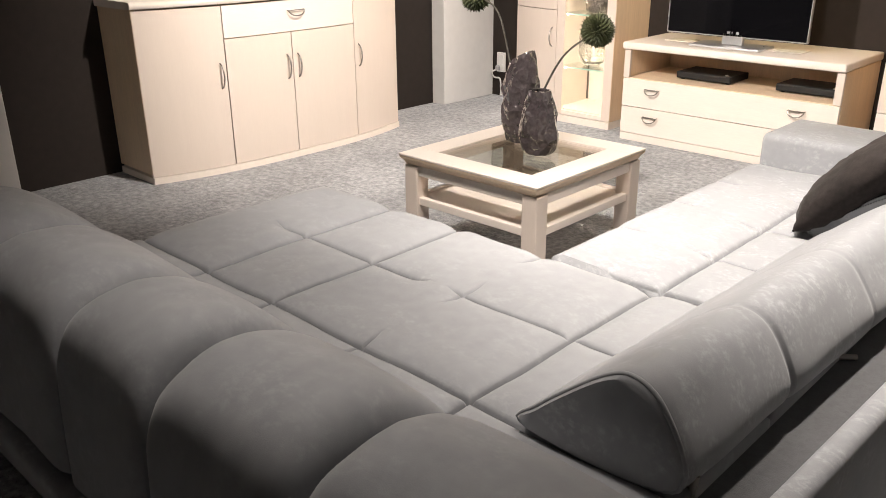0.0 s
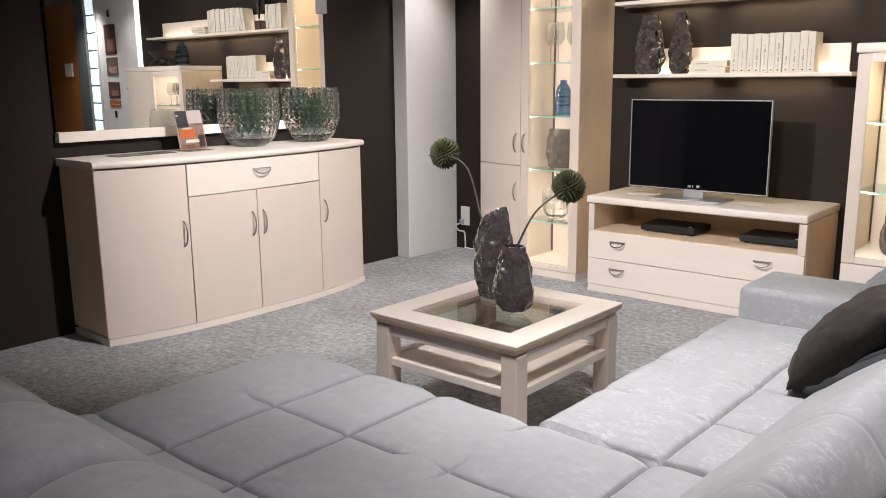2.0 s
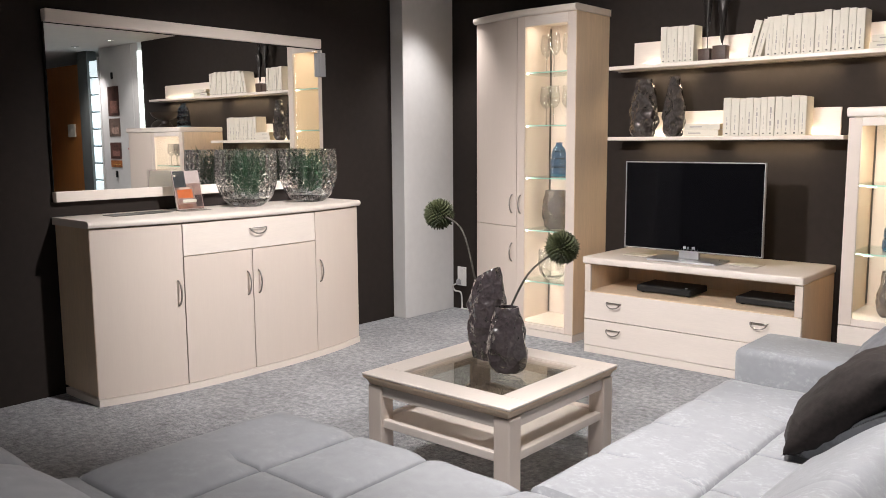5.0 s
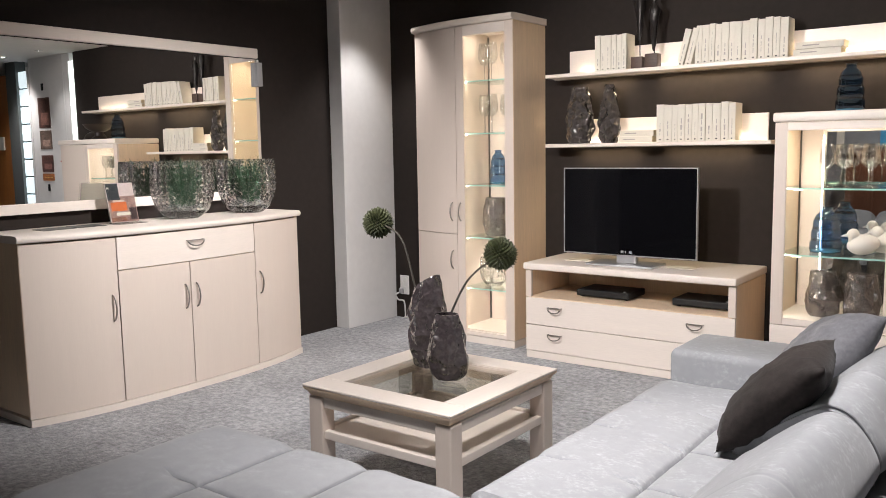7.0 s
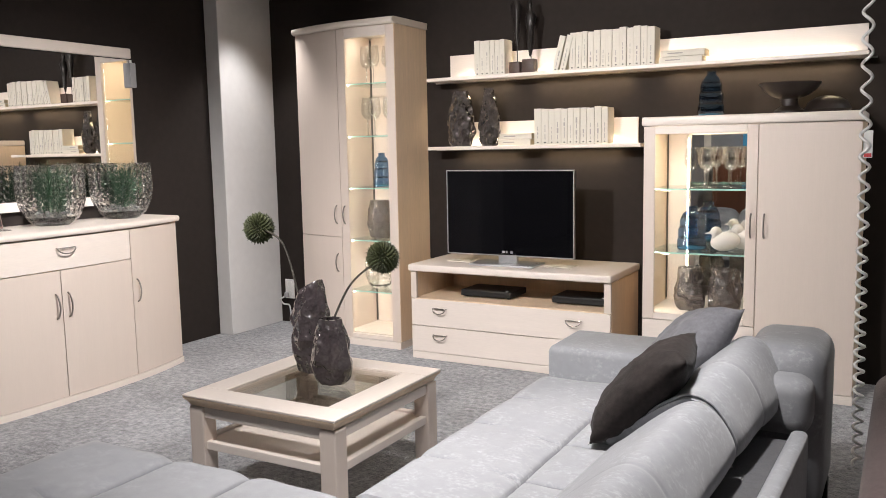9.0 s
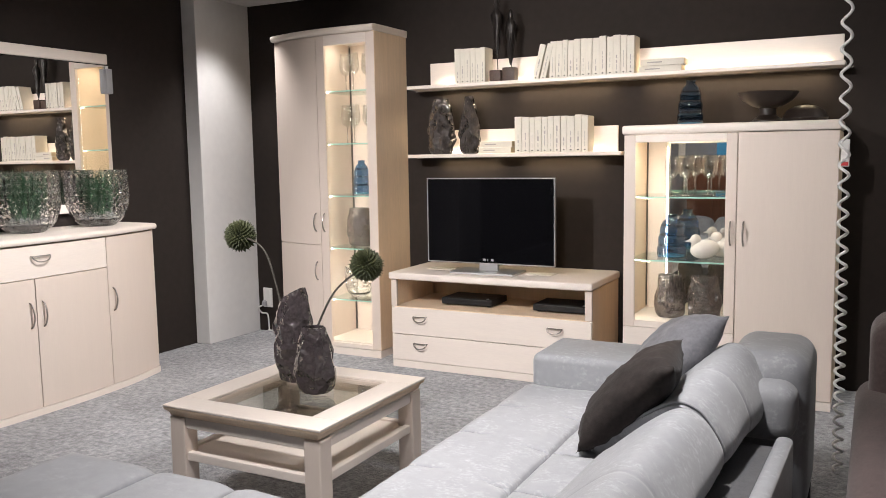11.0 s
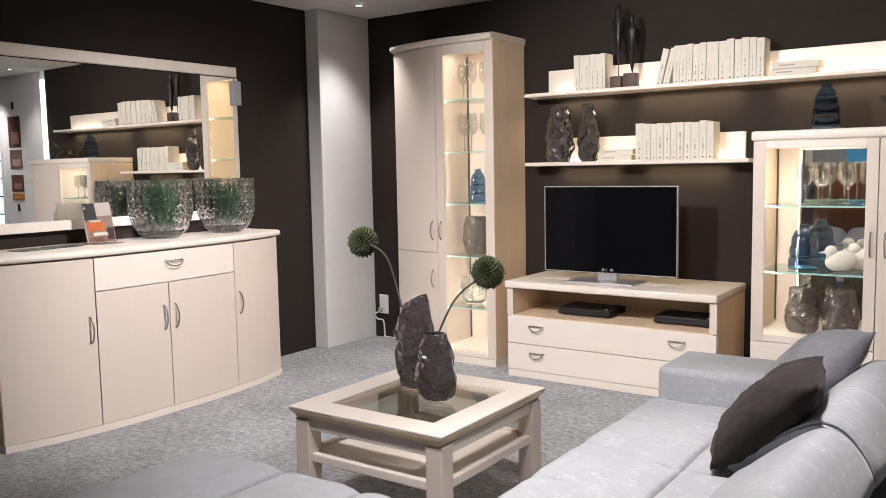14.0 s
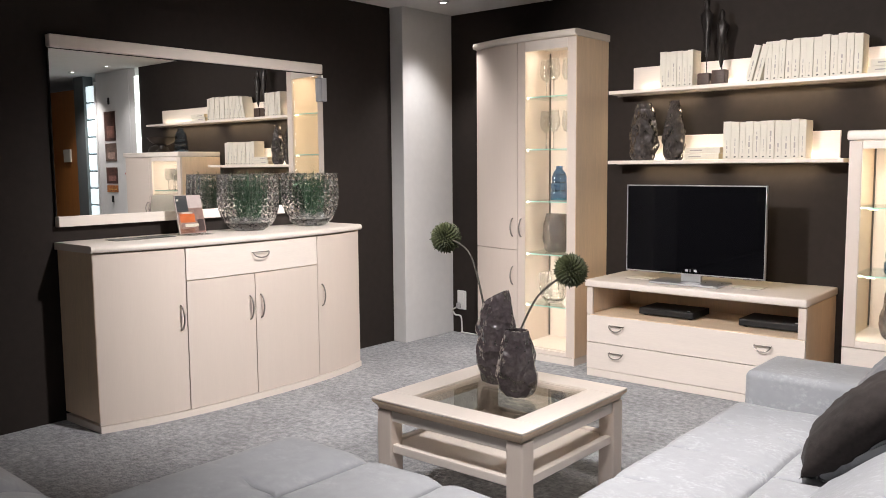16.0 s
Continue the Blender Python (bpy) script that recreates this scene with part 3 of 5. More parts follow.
# ---- television bench ----
TX0, TX1, TF, TH = -3.182, -1.910, 4.205, 0.592
tb = thing("tv_bench", (-2.55, 4.48, 0), "pale maple television bench with an open shelf and two drawers", "tv bench")
part("plinth", box(TX0, TX1, TF + 0.006, TW - 0.02, 0, 0.046, 0.002), MAPLE_H, tb)
part("side_panel", box(TX0, TX0 + 0.02, TF + 0.022, TW - 0.02, 0.047, 0.547, 0.0015), MAPLE_SIDE, tb)
part("side_panel", box(TX1 - 0.02, TX1, TF + 0.022, TW - 0.02, 0.047, 0.547, 0.0015), MAPLE_SIDE, tb, "maple veneered side panel")
part("back_panel", box(TX0 + 0.021, TX1 - 0.021, TW - 0.034, TW - 0.022, 0.05, 0.545, 0), MAPLE_SIDE, tb)
part("shelf", box(TX0 + 0.021, TX1 - 0.021, TF + 0.004, TW - 0.036, 0.362, 0.382, 0.002), MAPLE_SIDE, tb)
part("bottom_panel", box(TX0 + 0.021, TX1 - 0.021, TF + 0.024, TW - 0.036, 0.05, 0.068, 0), MAPLE_SIDE, tb)
for x0 in (TX0, TX1 - 0.04):
    part("post", box(x0, x0 + 0.04, TF, TF + 0.02, 0.380, 0.545, 0.002), MAPLE, tb)
bm = box(TX0 - 0.006, TX1 + 0.006, TF - 0.022, TW - 0.008, 0.549, TH, 0.010, 3)
part("top_panel", bm, MAPLE_H, tb, "pale maple top with rounded front edge", 40)
for z0, z1 in ((0.212, 0.376), (0.049, 0.208)):
    d = part("drawer_front", box(TX0 + 0.002, TX1 - 0.002, TF, TF + 0.02, z0, z1, 0.0015), MAPLE_H, tb)
    for x in (-2.978, -2.122):
        cup_handle(d, (x, TF, (z0 + z1) / 2 + 0.032), (1, 0, 0), (0, -1, 0))
for x in (-2.74, -2.14):
    rc = thing("media_receiver", (x, 4.42, 0.382), "flat black media receiver in the open shelf of the bench", "receiver", "receivers in the bench")
    part("case", box(x - 0.17, x + 0.17, 4.35, 4.58, 0.390, 0.428, 0.005, 2), BLACK, rc)
    part("front_panel", box(x - 0.165, x + 0.165, 4.343, 4.349, 0.394, 0.424, 0.002), BLACK, rc, "black front")
    for sx in (-0.14, 0.14):
        for y in (4.38, 4.55):
            part("foot", lathe([(0.012, 0), (0.014, 0.009)], (x + sx, y, 0.383), 12), BLACK, rc)
    part("button", lathe([(0.009, 0), (0.008, 0.004)], (x + 0.13, 4.38, 0.4282), 12), SILVER, rc)

# ---- television ----
RX0, RX1, RY, RZ0, RZ1 = -3.0, -2.176, 4.357, 0.648, 1.158
tv = thing("television", (-2.59, 4.42, TH), "flat-screen television, switched off, thin silver rim on a metal foot", "television")
part("housing", box(RX0 + 0.004, RX1 - 0.004, RY + 0.008, RY + 0.045, RZ0 + 0.004, RZ1 - 0.004, 0.012, 3), BLACK, tv)
fr = part("frame", box(RX0, RX1, RY - 0.004, RY + 0.02, RZ1 - 0.006, RZ1, 0.001), SILVER, tv, "thin silver rim")
for a in ((RX0, RX1, RZ0, RZ0 + 0.006), (RX0, RX0 + 0.006, RZ0 + 0.006, RZ1 - 0.006), (RX1 - 0.006, RX1, RZ0 + 0.006, RZ1 - 0.006)):
    part("rim", box(a[0], a[1], RY - 0.004, RY + 0.02, a[2], a[3], 0.001), SILVER, fr)
part("screen", box(RX0 + 0.006, RX1 - 0.006, RY, RY + 0.006, RZ0 + 0.006, RZ1 - 0.006, 0), SCREEN, tv, "glossy black screen")
for x, w in ((-2.628, 0.018), (-2.601, 0.006), (-2.576, 0.018)):
    part("maker_mark", box(x, x + w, RY - 0.0015, RY - 0.0003, RZ0 + 0.016, RZ0 + 0.030, 0), GREY_PLASTIC, tv)
part("neck", box(-2.655, -2.535, RY + 0.0, RY + 0.03, TH + 0.014, RZ0 + 0.02, 0.004, 2), SILVER, tv)
part("foot_plate", box(-2.81, -2.40, RY - 0.09, RY + 0.12, TH + 0.001, TH + 0.013, 0.004, 2), SILVER, tv, "flat brushed metal foot")
for x0, x1, y, r in ((-3.02, -2.86, 4.44, 0.05), (-2.36, -2.2, 4.42, -0.08)):
    lf = thing("leaflet", (x0, y, TH), "cream paper leaflet lying on the bench", "leaflet", "leaflets on the bench")
    part("sheet", box(x0, x1, y - 0.06, y + 0.06, TH + 0.001, TH + 0.005, 0.001), PAPER, lf)

# ---- highboard ----
HX0, HX1, HF, HZ = -1.765, -0.722, 4.295, 1.435
hb = thing("highboard", (-1.24, 4.5, 0), "pale maple highboard with one glazed lit door and one solid door", "cabinet")
part("plinth", box(HX0, HX1, HF + 0.004, TW - 0.01, 0, 0.046, 0.002), MAPLE_H, hb)
part("side_panel", box(HX0, HX0 + 0.02, HF + 0.021, TW - 0.006, 0.047, 1.384, 0.0015), MAPLE_SIDE, hb, "maple veneered side panel")
part("side_panel", box(HX1 - 0.02, HX1, HF + 0.021, TW - 0.006, 0.047, 1.384, 0.0015), MAPLE_SIDE, hb, "maple veneered side panel")
HM = -1.185
part("partition", box(HM - 0.01, HM + 0.01, HF + 0.024, TW - 0.03, 0.05, 1.383, 0), MAPLE, hb)
part("back_panel", box(HX0 + 0.021, -1.63, TW - 0.026, TW - 0.012, 0.05, 1.383, 0), MAPLE, hb)
part("back_panel", box(HM + 0.011, HX1 - 0.021, TW - 0.026, TW - 0.012, 0.05, 1.383, 0), MAPLE, hb)
part("back_mirror", box(-1.629, HM - 0.011, TW - 0.026, TW - 0.014, 0.05, 1.383, 0), MIRROR, hb, "mirror back panel")
part("inner_floor", box(HX0 + 0.021, HM - 0.011, HF + 0.024, TW - 0.028, 0.372, 0.390, 0.001), MAPLE_H, hb)
part("top_panel", box(HX0 - 0.006, HX1 + 0.006, HF - 0.022, TW - 0.004, 1.388, HZ, 0.010, 3), MAPLE_H, hb, "pale maple top with rounded front edge", 40)
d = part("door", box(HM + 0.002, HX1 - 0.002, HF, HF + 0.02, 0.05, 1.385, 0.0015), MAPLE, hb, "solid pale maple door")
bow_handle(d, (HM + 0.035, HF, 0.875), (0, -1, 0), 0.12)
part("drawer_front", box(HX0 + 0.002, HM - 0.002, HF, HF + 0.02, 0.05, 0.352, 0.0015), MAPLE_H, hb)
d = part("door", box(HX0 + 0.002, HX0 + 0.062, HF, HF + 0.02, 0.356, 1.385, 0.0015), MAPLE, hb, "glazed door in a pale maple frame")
part("stile", box(HM - 0.055, HM - 0.002, HF, HF + 0.02, 0.356, 1.385, 0.0015), MAPLE, d)
part("rail", box(HX0 + 0.0625, HM - 0.0555, HF, HF + 0.02, 1.345, 1.385, 0.0015), MAPLE_H, d)
part("rail", box(HX0 + 0.0625, HM - 0.0555, HF, HF + 0.02, 0.356, 0.392, 0.0015), MAPLE_H, d)
ob = part("pane", box(HX0 + 0.058, HM - 0.05, HF + 0.009, HF + 0.013, 0.388, 1.35, 0), PANE, d, "clear glass")
ob.visible_shadow = False
bow_handle(d, (HM - 0.028, HF, 0.875), (0, -1, 0), 0.12)
HGZ = (0.712, 1.053)
for z in HGZ:
    gs = part("glass_shelf", box(HX0 + 0.022, HM - 0.012, HF + 0.05, TW - 0.03, z - 0.004, z + 0.004, 0), SHELF_GLASS, hb, "clear glass shelf with green edge")
    gs.visible_shadow = False
    part("edge", box(HX0 + 0.022, HM - 0.012, HF + 0.0465, HF + 0.0495, z - 0.004, z + 0.004, 0), EDGE_GLASS, gs)
    part("clip_light", box(HX0 + 0.09, HX0 + 0.13, HF + 0.05, HF + 0.06, z - 0.009, z - 0.005, 0.001), LED, gs)
part("led_profile", box(HX0 + 0.0215, HX0 + 0.029, TW - 0.036, TW - 0.028, 0.40, 1.37, 0.001), bpy.data.materials["led_channel"], hb)
area("led_highboard", look((HX0 + 0.05, HF + 0.035, 0.87), (HM - 0.15, TW, 0.87)), 0.012, 0.9, 1.6, LEDC)
area("led_highboard_top", look((-1.48, 4.45, 1.375), (-1.5, 4.5, 0.0)), 0.4, 0.03, 2.4, LEDC)
tg = thing("price_tag", (-0.71, 4.32, 1.22), "white card tag on the side of the highboard", "tag", "price tags")
part("card", box(-0.720, -0.680, 4.31, 4.325, 1.21, 1.34, 0.003, 2), WHITE_PLASTIC, tg)
part("printed_bar", box(-0.716, -0.684, 4.308, 4.3095, 1.215, 1.232, 0), mat("red_print", (0.5, 0.04, 0.04), 0.6), tg)


# ---- wall shelves ----
def wall_shelf(x0, x1, z, p1):
    """A board with a low back panel and a lit gap along the wall."""
    ws = thing("wall_shelf", ((x0 + x1) / 2, TW - 0.1, z), "pale maple wall shelf with back panel and built-in light", "shelf", "wall shelves")
    part("board", box(x0, x1, 4.547, TW - 0.034, z - 0.022, z, 0.003, 2), MAPLE_H, ws)
    part("back_panel", box(x0 + 0.075, p1, TW - 0.018, TW - 0.002, z - 0.01, z + 0.152, 0.002), MAPLE_H, ws)
    part("bracket", box(x0 - 0.03, x1 + 0.03, TW - 0.030, TW - 0.022, z - 0.026, z - 0.016, 0), CHROME, ws)
    part("led_profile", box(x0 + 0.1, x1 - 0.06, TW - 0.0325, TW - 0.0305, z - 0.010, z - 0.002, 0), LED, ws, "warm light line")
    return ws


SH2 = 1.734
wall_shelf(-3.24, -1.852, 1.302, -1.92)
wall_shelf(-3.24, -0.72, SH2, -0.735)
for z, spans in ((1.303, ((-3.08, -2.68), (-2.5, -2.02))), (SH2, ((-3.08, -2.72), (-2.55, -1.95), (-1.75, -0.8)))):
    for a, b in spans:
        area("led_shelf_down", look(((a + b) / 2, TW - 0.05, z - 0.026), ((a + b) / 2, TW - 0.012, z - 0.4)), b - a, 0.012, 2.2 * (b - a), SHELFC, 150)
    a, b = spans[0][0], spans[-1][1]
    area("led_shelf_up", look(((a + b) / 2, TW - 0.031, z + 0.003), ((a + b) / 2, TW - 0.026, z + 0.3)), b - a, 0.010, 1.1 * (b - a), (1.0, 0.86, 0.66))


# ---- coffee table ----
KX0, KX1, KY0, KY1, KZ = -2.702, -2.046, 1.887, 2.562, 0.464
ct = thing("coffee_table", (-2.374, 2.216, 0), "square pale maple coffee table with smoked glass top and lower shelf", "table")
IN = 0.106
for x0, x1, y0, y1, m in ((KX0, KX1, KY0, KY0 + IN, MAPLE_H), (KX0, KX1, KY1 - IN, KY1, MAPLE_H), (KX0, KX0 + IN, KY0 + IN, KY1 - IN, MAPLE_Y), (KX1 - IN, KX1, KY0 + IN, KY1 - IN, MAPLE_Y)):
    part("top_frame", box(x0, x1, y0, y1, KZ - 0.009, KZ, 0.003, 2), m, ct)
bm = bmesh.new()
prof = [(0.002, KZ - 0.0095), (0.003, KZ - 0.016), (0.006, KZ - 0.020), (0.012, KZ - 0.025), (0.017, KZ - 0.033), (0.019, KZ - 0.040), (0.024, KZ - 0.043), (0.030, KZ - 0.044)]
rings = [[bm.verts.new(p) for p in ((KX0 + d, KY0 + d, z), (KX1 - d, KY0 + d, z), (KX1 - d, KY1 - d, z), (KX0 + d, KY1 - d, z))] for d, z in prof]
for r0, r1 in zip(rings, rings[1:]):
    for k in range(4):
        bm.faces.new((r0[k], r0[(k + 1) % 4], r1[(k + 1) % 4], r1[k]))
part("moulding", bm, MAPLE_SIDE, ct, "profiled moulding under the top")
part("glass_top", box(KX0 + IN - 0.006, KX1 - IN + 0.006, KY0 + IN - 0.006, KY1 - IN + 0.006, KZ - 0.022, KZ - 0.015, 0), SMOKED, ct, "smoked glass pane").visible_shadow = False
for x0, x1, y0, y1 in ((KX0 + IN - 0.03, KX1 - IN + 0.03, KY0 + IN - 0.03, KY0 + IN), (KX0 + IN - 0.03, KX1 - IN + 0.03, KY1 - IN, KY1 - IN + 0.03), (KX0 + IN - 0.03, KX0 + IN, KY0 + IN, KY1 - IN), (KX1 - IN, KX1 - IN + 0.03, KY0 + IN, KY1 - IN)):
    part("inner_lip", box(x0, x1, y0, y1, KZ - 0.030, KZ - 0.0095, 0.001), MAPLE, ct)
LG = 0.064
X0, X1, Y0, Y1T = KX0 + 0.013, KX1 - 0.013, KY0 + 0.018, KY1 - 0.013
for x in (X0, X1 - LG):
    for y in (Y0, Y1T - LG):
        part("leg", box(x, x + LG, y, y + LG, 0.0, KZ - 0.044, 0.005, 2), MAPLE, ct)
for y in (Y0 + 0.008, Y1T - 0.03):
    part("apron", box(X0 + LG, X1 - LG, y, y + 0.022, KZ - 0.082, KZ - 0.044, 0.002), MAPLE_H, ct)
for x in (X0 + 0.008, X1 - 0.03):
    part("apron", box(x, x + 0.022, Y0 + LG, Y1T - LG, KZ - 0.082, KZ - 0.044, 0.002), MAPLE_Y, ct)
SZ = 0.266
for y in (Y0 + 0.012, Y1T - 0.036):
    part("shelf_rail", box(X0 + LG - 0.004, X1 - LG + 0.004, y, y + 0.024, SZ, SZ + 0.03, 0.003, 2), MAPLE_H, ct)
for x in (X0 + 0.012, X1 - 0.036):
    part("shelf_rail", box(x, x + 0.024, Y0 + LG - 0.004, Y1T - LG + 0.004, SZ, SZ + 0.03, 0.003, 2), MAPLE_Y, ct)
part("lower_shelf", box(X0 + 0.037, X1 - 0.037, Y0 + 0.037, Y1T - 0.037, SZ + 0.004, SZ + 0.022, 0.002), MAPLE_Y, ct, "maple lower shelf board")
tg = thing("price_tag", (KX0 - 0.01, 1.96, 0.17), "white card tag hanging from the coffee table", "tag", "price tags")
part("card", box(KX0 - 0.014, KX0 - 0.006, 1.93, 1.99, 0.17, 0.35, 0.003, 2), WHITE_PLASTIC, tg)
part("cord", tube(spline([(KX0 - 0.010, 1.96, 0.348), (KX0 - 0.012, 1.96, 0.40), (KX0 + 0.004, 1.96, 0.436), (KX0 + 0.02, 1.96, 0.430)], 4), 0.0018, 6), WHITE_PLASTIC, tg)


# ---- corner sofa ----
so = thing("corner_sofa", (-1.6, 1.4, 0), "grey microfibre corner sofa with tufted seats and low folding backrests", "sofa")
SEAT = 0.447


def tufted(xl, yl, z, roll, seams, wob=0.0):
    """A quilted seat: valleys along the seam lines, rolled edges. roll: the sides (x0, x1, y0, y1) that round down."""
    x0, x1, y0, y1 = xl[0], xl[-1], yl[0], yl[-1]
    nx, ny = int((x1 - x0) / 0.0155), int((y1 - y0) / 0.0155)

    def fn(x, y):
        h = 0.0
        for axis, at, a, b, depth in seams:
            along, across = (y, x - at) if axis == "x" else (x, y - at)
            fade = min(1.0, max(0.0, (along - a) / 0.05 + 1), max(0.0, (b - along) / 0.05 + 1))
            across += 0.0015 * math.sin(along * 17 + at * 9)
            d = min(abs(across), 0.075)
            h = max(h, fade * depth * ((0.016 if axis == "x" else 0.011) * math.exp(-(across / 0.0042) ** 2) + 0.031 * (1 - math.sqrt(max(0.0, 1 - (1 - d / 0.075) ** 2)))))
        e = 9.0
        for side, on in zip((x - x0, x1 - x, y - y0, y1 - y), roll):
            if on:
                e = min(e, side)
        edge = 0.0 if e > 0.06 else 0.05 * (1 - math.sqrt(max(0.0, 1 - (1 - e / 0.06) ** 2.4)))
        return (x, y, z - h - edge + 0.007 * noise.noise(Vector((x * 4.2, y * 4.2, 3.1))) + 0.0012 * noise.noise(Vector((x * 26, y * 26, 1.0))))

    gx, gy = set(lin(x0, x1, nx)), set(lin(y0, y1, ny))
    for axis, at, a, b, depth in seams:
        lines, lo, hi = (gx, x0, x1) if axis == "x" else (gy, y0, y1)
        lines.update(at + o for o in (-0.014, -0.010, -0.007, -0.004, -0.002, 0.0, 0.002, 0.004, 0.007, 0.010, 0.014) if lo < at + o < hi)
    bm = sheet(sorted(gx), sorted(gy), fn)
    rim = [e for e in bm.edges if e.is_boundary]
    got = bmesh.ops.extrude_edge_only(bm, edges=rim)
    for v in got["geom"]:
        if isinstance(v, bmesh.types.BMVert):
            v.co.z = 0.20
    return bm


SY0, SY1 = 0.826, 1.150
sa = [("x", -2.310, 0.78, 1.52, 1.0), ("x", -2.022, 0.70, 1.52, 1.0), ("x", -1.702, 0.80, 0.84, 0.6), ("x", -1.700, 1.12, 1.18, 0.4), ("x", -1.384, 0.4, 1.53, 0.95), ("y", SY0, -2.62, -0.9, 0.95), ("y", SY1, -2.40, -1.86, 0.75), ("y", SY1, -1.70, -0.9, 0.5), ("x", -1.715, 1.44, 1.53, 0.6)]
part("seat", tufted((-2.668, -0.94), (0.42, 1.508), SEAT, (True, False, False, True), sa), FABRIC_SMOOTH, so, "tufted grey seat", 180)
sbm = [("x", -1.372, 1.4, 2.8, 0.95), ("y", 1.512, -1.5, -0.9, 0.7)] + [("y", y, -1.40, -0.9, 0.55) for y in (1.78, 2.08, 2.39)] + [("y", y, -1.75, -1.62, 0.35) for y in (1.82, 2.13, 2.43)]
part("seat", tufted((-1.715, -0.94), (1.510, 2.70), SEAT, (True, False, False, False), sbm), FABRIC, so, "tufted grey seat", 180)
part("base", box(-2.60, -0.80, 0.36, 1.43, 0.07, 0.3, 0.02, 2), FABRIC_BASE, so)
part("base", box(-1.67, -0.80, 1.431, 2.75, 0.07, 0.3, 0.02, 2), FABRIC_BASE, so)


WEDGE = spline([(0.0, 0.0, 0), (0.035, 0.045, 0), (0.10, 0.105, 0), (0.17, 0.162, 0), (0.215, 0.178, 0), (0.262, 0.155, 0), (0.305, 0.085, 0), (0.315, 0.035, 0), (0.285, 0.0, 0), (0.15, -0.012, 0)], 5, True)


def pad(l0, l1, put, k=1.0, seam=(), height=1.0, end=0.03, soft=0.10):
    """A wedge-shaped folding backrest; put(length, depth, height) places it."""
    prof = WEDGE
    bm = bmesh.new()
    st = {0, 0.006, 0.016, 0.034, 0.966, 0.984, 0.994, 1} | set(lin(0.06, 0.94, 36))
    for at, deep in seam:
        st |= {(at + o - l0) / (l1 - l0) for o in (-0.014, -0.008, -0.004, 0.0, 0.004, 0.008, 0.014)}
    st = sorted(st)
    rings = []
    for s in st:
        l = l0 + (l1 - l0) * s
        e = min(l - l0, l1 - l)
        q = 1 - soft * max(0.0, 1 - e / end) ** 2
        for at, deep in seam:
            q -= deep * (0.05 * math.exp(-((l - at) / 0.008) ** 2) + 0.03 * math.exp(-abs(l - at) / 0.05))
        ring = []
        for p in prof:
            w = 1 + 0.035 * noise.noise(Vector((l * 5, p.x * 9, p.y * 9)))
            ring.append(bm.verts.new(put(l, 0.16 + (p.x - 0.16) * q * w * k, 0.07 + (p.y * height - 0.07) * q * w)))
        rings.append(ring)
    n = len(prof)
    for r0, r1 in zip(rings, rings[1:]):
        for j in range(n):
            bm.faces.new((r0[j], r0[(j + 1) % n], r1[(j + 1) % n], r1[j]))
    bm.faces.new(rings[0])
    bm.faces.new(rings[-1])
    return bm



def flat_pad(l0, l1):
    """A backrest folded flat: a puffed top that rolls over and drops at the rear."""
    prof = spline([(0.0, -0.01, 0), (0.008, 0.035, 0), (0.040, 0.080, 0), (0.095, 0.128, 0), (0.16, 0.160, 0), (0.235, 0.173, 0), (0.305, 0.163, 0), (0.365, 0.128, 0), (0.398, 0.06, 0), (0.412, -0.04, 0), (0.42, -0.24, 0)], 5)

    def fn(l, k):
        s, h = prof[k].x, prof[k].y
        u = abs(2 * (l - l0) / (l1 - l0) - 1)
        v = 0.40 + 0.60 * math.sqrt(max(0.0, 1 - u ** 6))
        h = h * v if h > 0 else h
        mid = min(1.0, max(0.0, 6 * s))
        h += 0.008 * noise.noise(Vector((l * 6, s * 7, 2.2))) * mid + 0.003 * noise.noise(Vector((l * 24, s * 20, 5.2))) * mid
        pinch = 0.016 * u ** 10 * (1 if s < 0.2 else -1)
        return (l + (0.005 if l < (l0 + l1) / 2 else -0.005) * (u ** 8), 0.722 - s - pinch + 0.008 * (1 - u), 0.437 + h)
    ls = [l0 + (l1 - l0) * t for t in [0, 0.006, 0.015, 0.03, 0.055] + lin(0.08, 0.92, 26) + [0.945, 0.97, 0.985, 0.994, 1]]
    bm = sheet(ls, list(range(len(prof))), fn)
    rim = [e for e in bm.edges if e.is_boundary]
    got = bmesh.ops.extrude_edge_only(bm, edges=rim)
    for q in got["geom"]:
        if isinstance(q, bmesh.types.BMVert):
            q.co.z = min(q.co.z, 0.19)
    return bm


for a, b in ((-3.02, -2.540), (-2.534, -2.064), (-2.058, -1.704), (-1.698, -1.295), (-1.289, -0.86)):
    part("backrest", flat_pad(a, b), FABRIC_SMOOTH, so, "padded grey backrest folded flat", 75)
for a, b, wide, hinge, high, end, lines in ((0.806, 2.095, 1.04, 0.16, 1.02, 0.022, ((1.185, 0.8), (1.565, 0.3))), (2.099, 2.70, 1.17, 0.18, 1.05, 0.05, ((2.40, 0.3),))):
    def put(l, s, h, wide=wide, hinge=hinge):
        return (-1.095 + (s - hinge) * wide + 0.036 * (l - 0.80) + 0.06 * max(0.0, l - 2.09), l, 0.447 + h * (1 - 0.05 * (l - 0.8) + 0.52 * max(0.0, l - 2.09)))
    bk = part("backrest", pad(a, b, put, 1.0, lines, high, end, 0.09), FABRIC, so, "padded grey folding backrest", 60)
    loop = [put(a + 0.012, 0.16 + (p.x - 0.16) * 0.975, 0.07 + (p.y * high - 0.07) * 0.975) for p in WEDGE]
    part("piping", tube(loop + loop[:1], 0.0045, 6), FABRIC, bk, "raised seam round the end", 180)
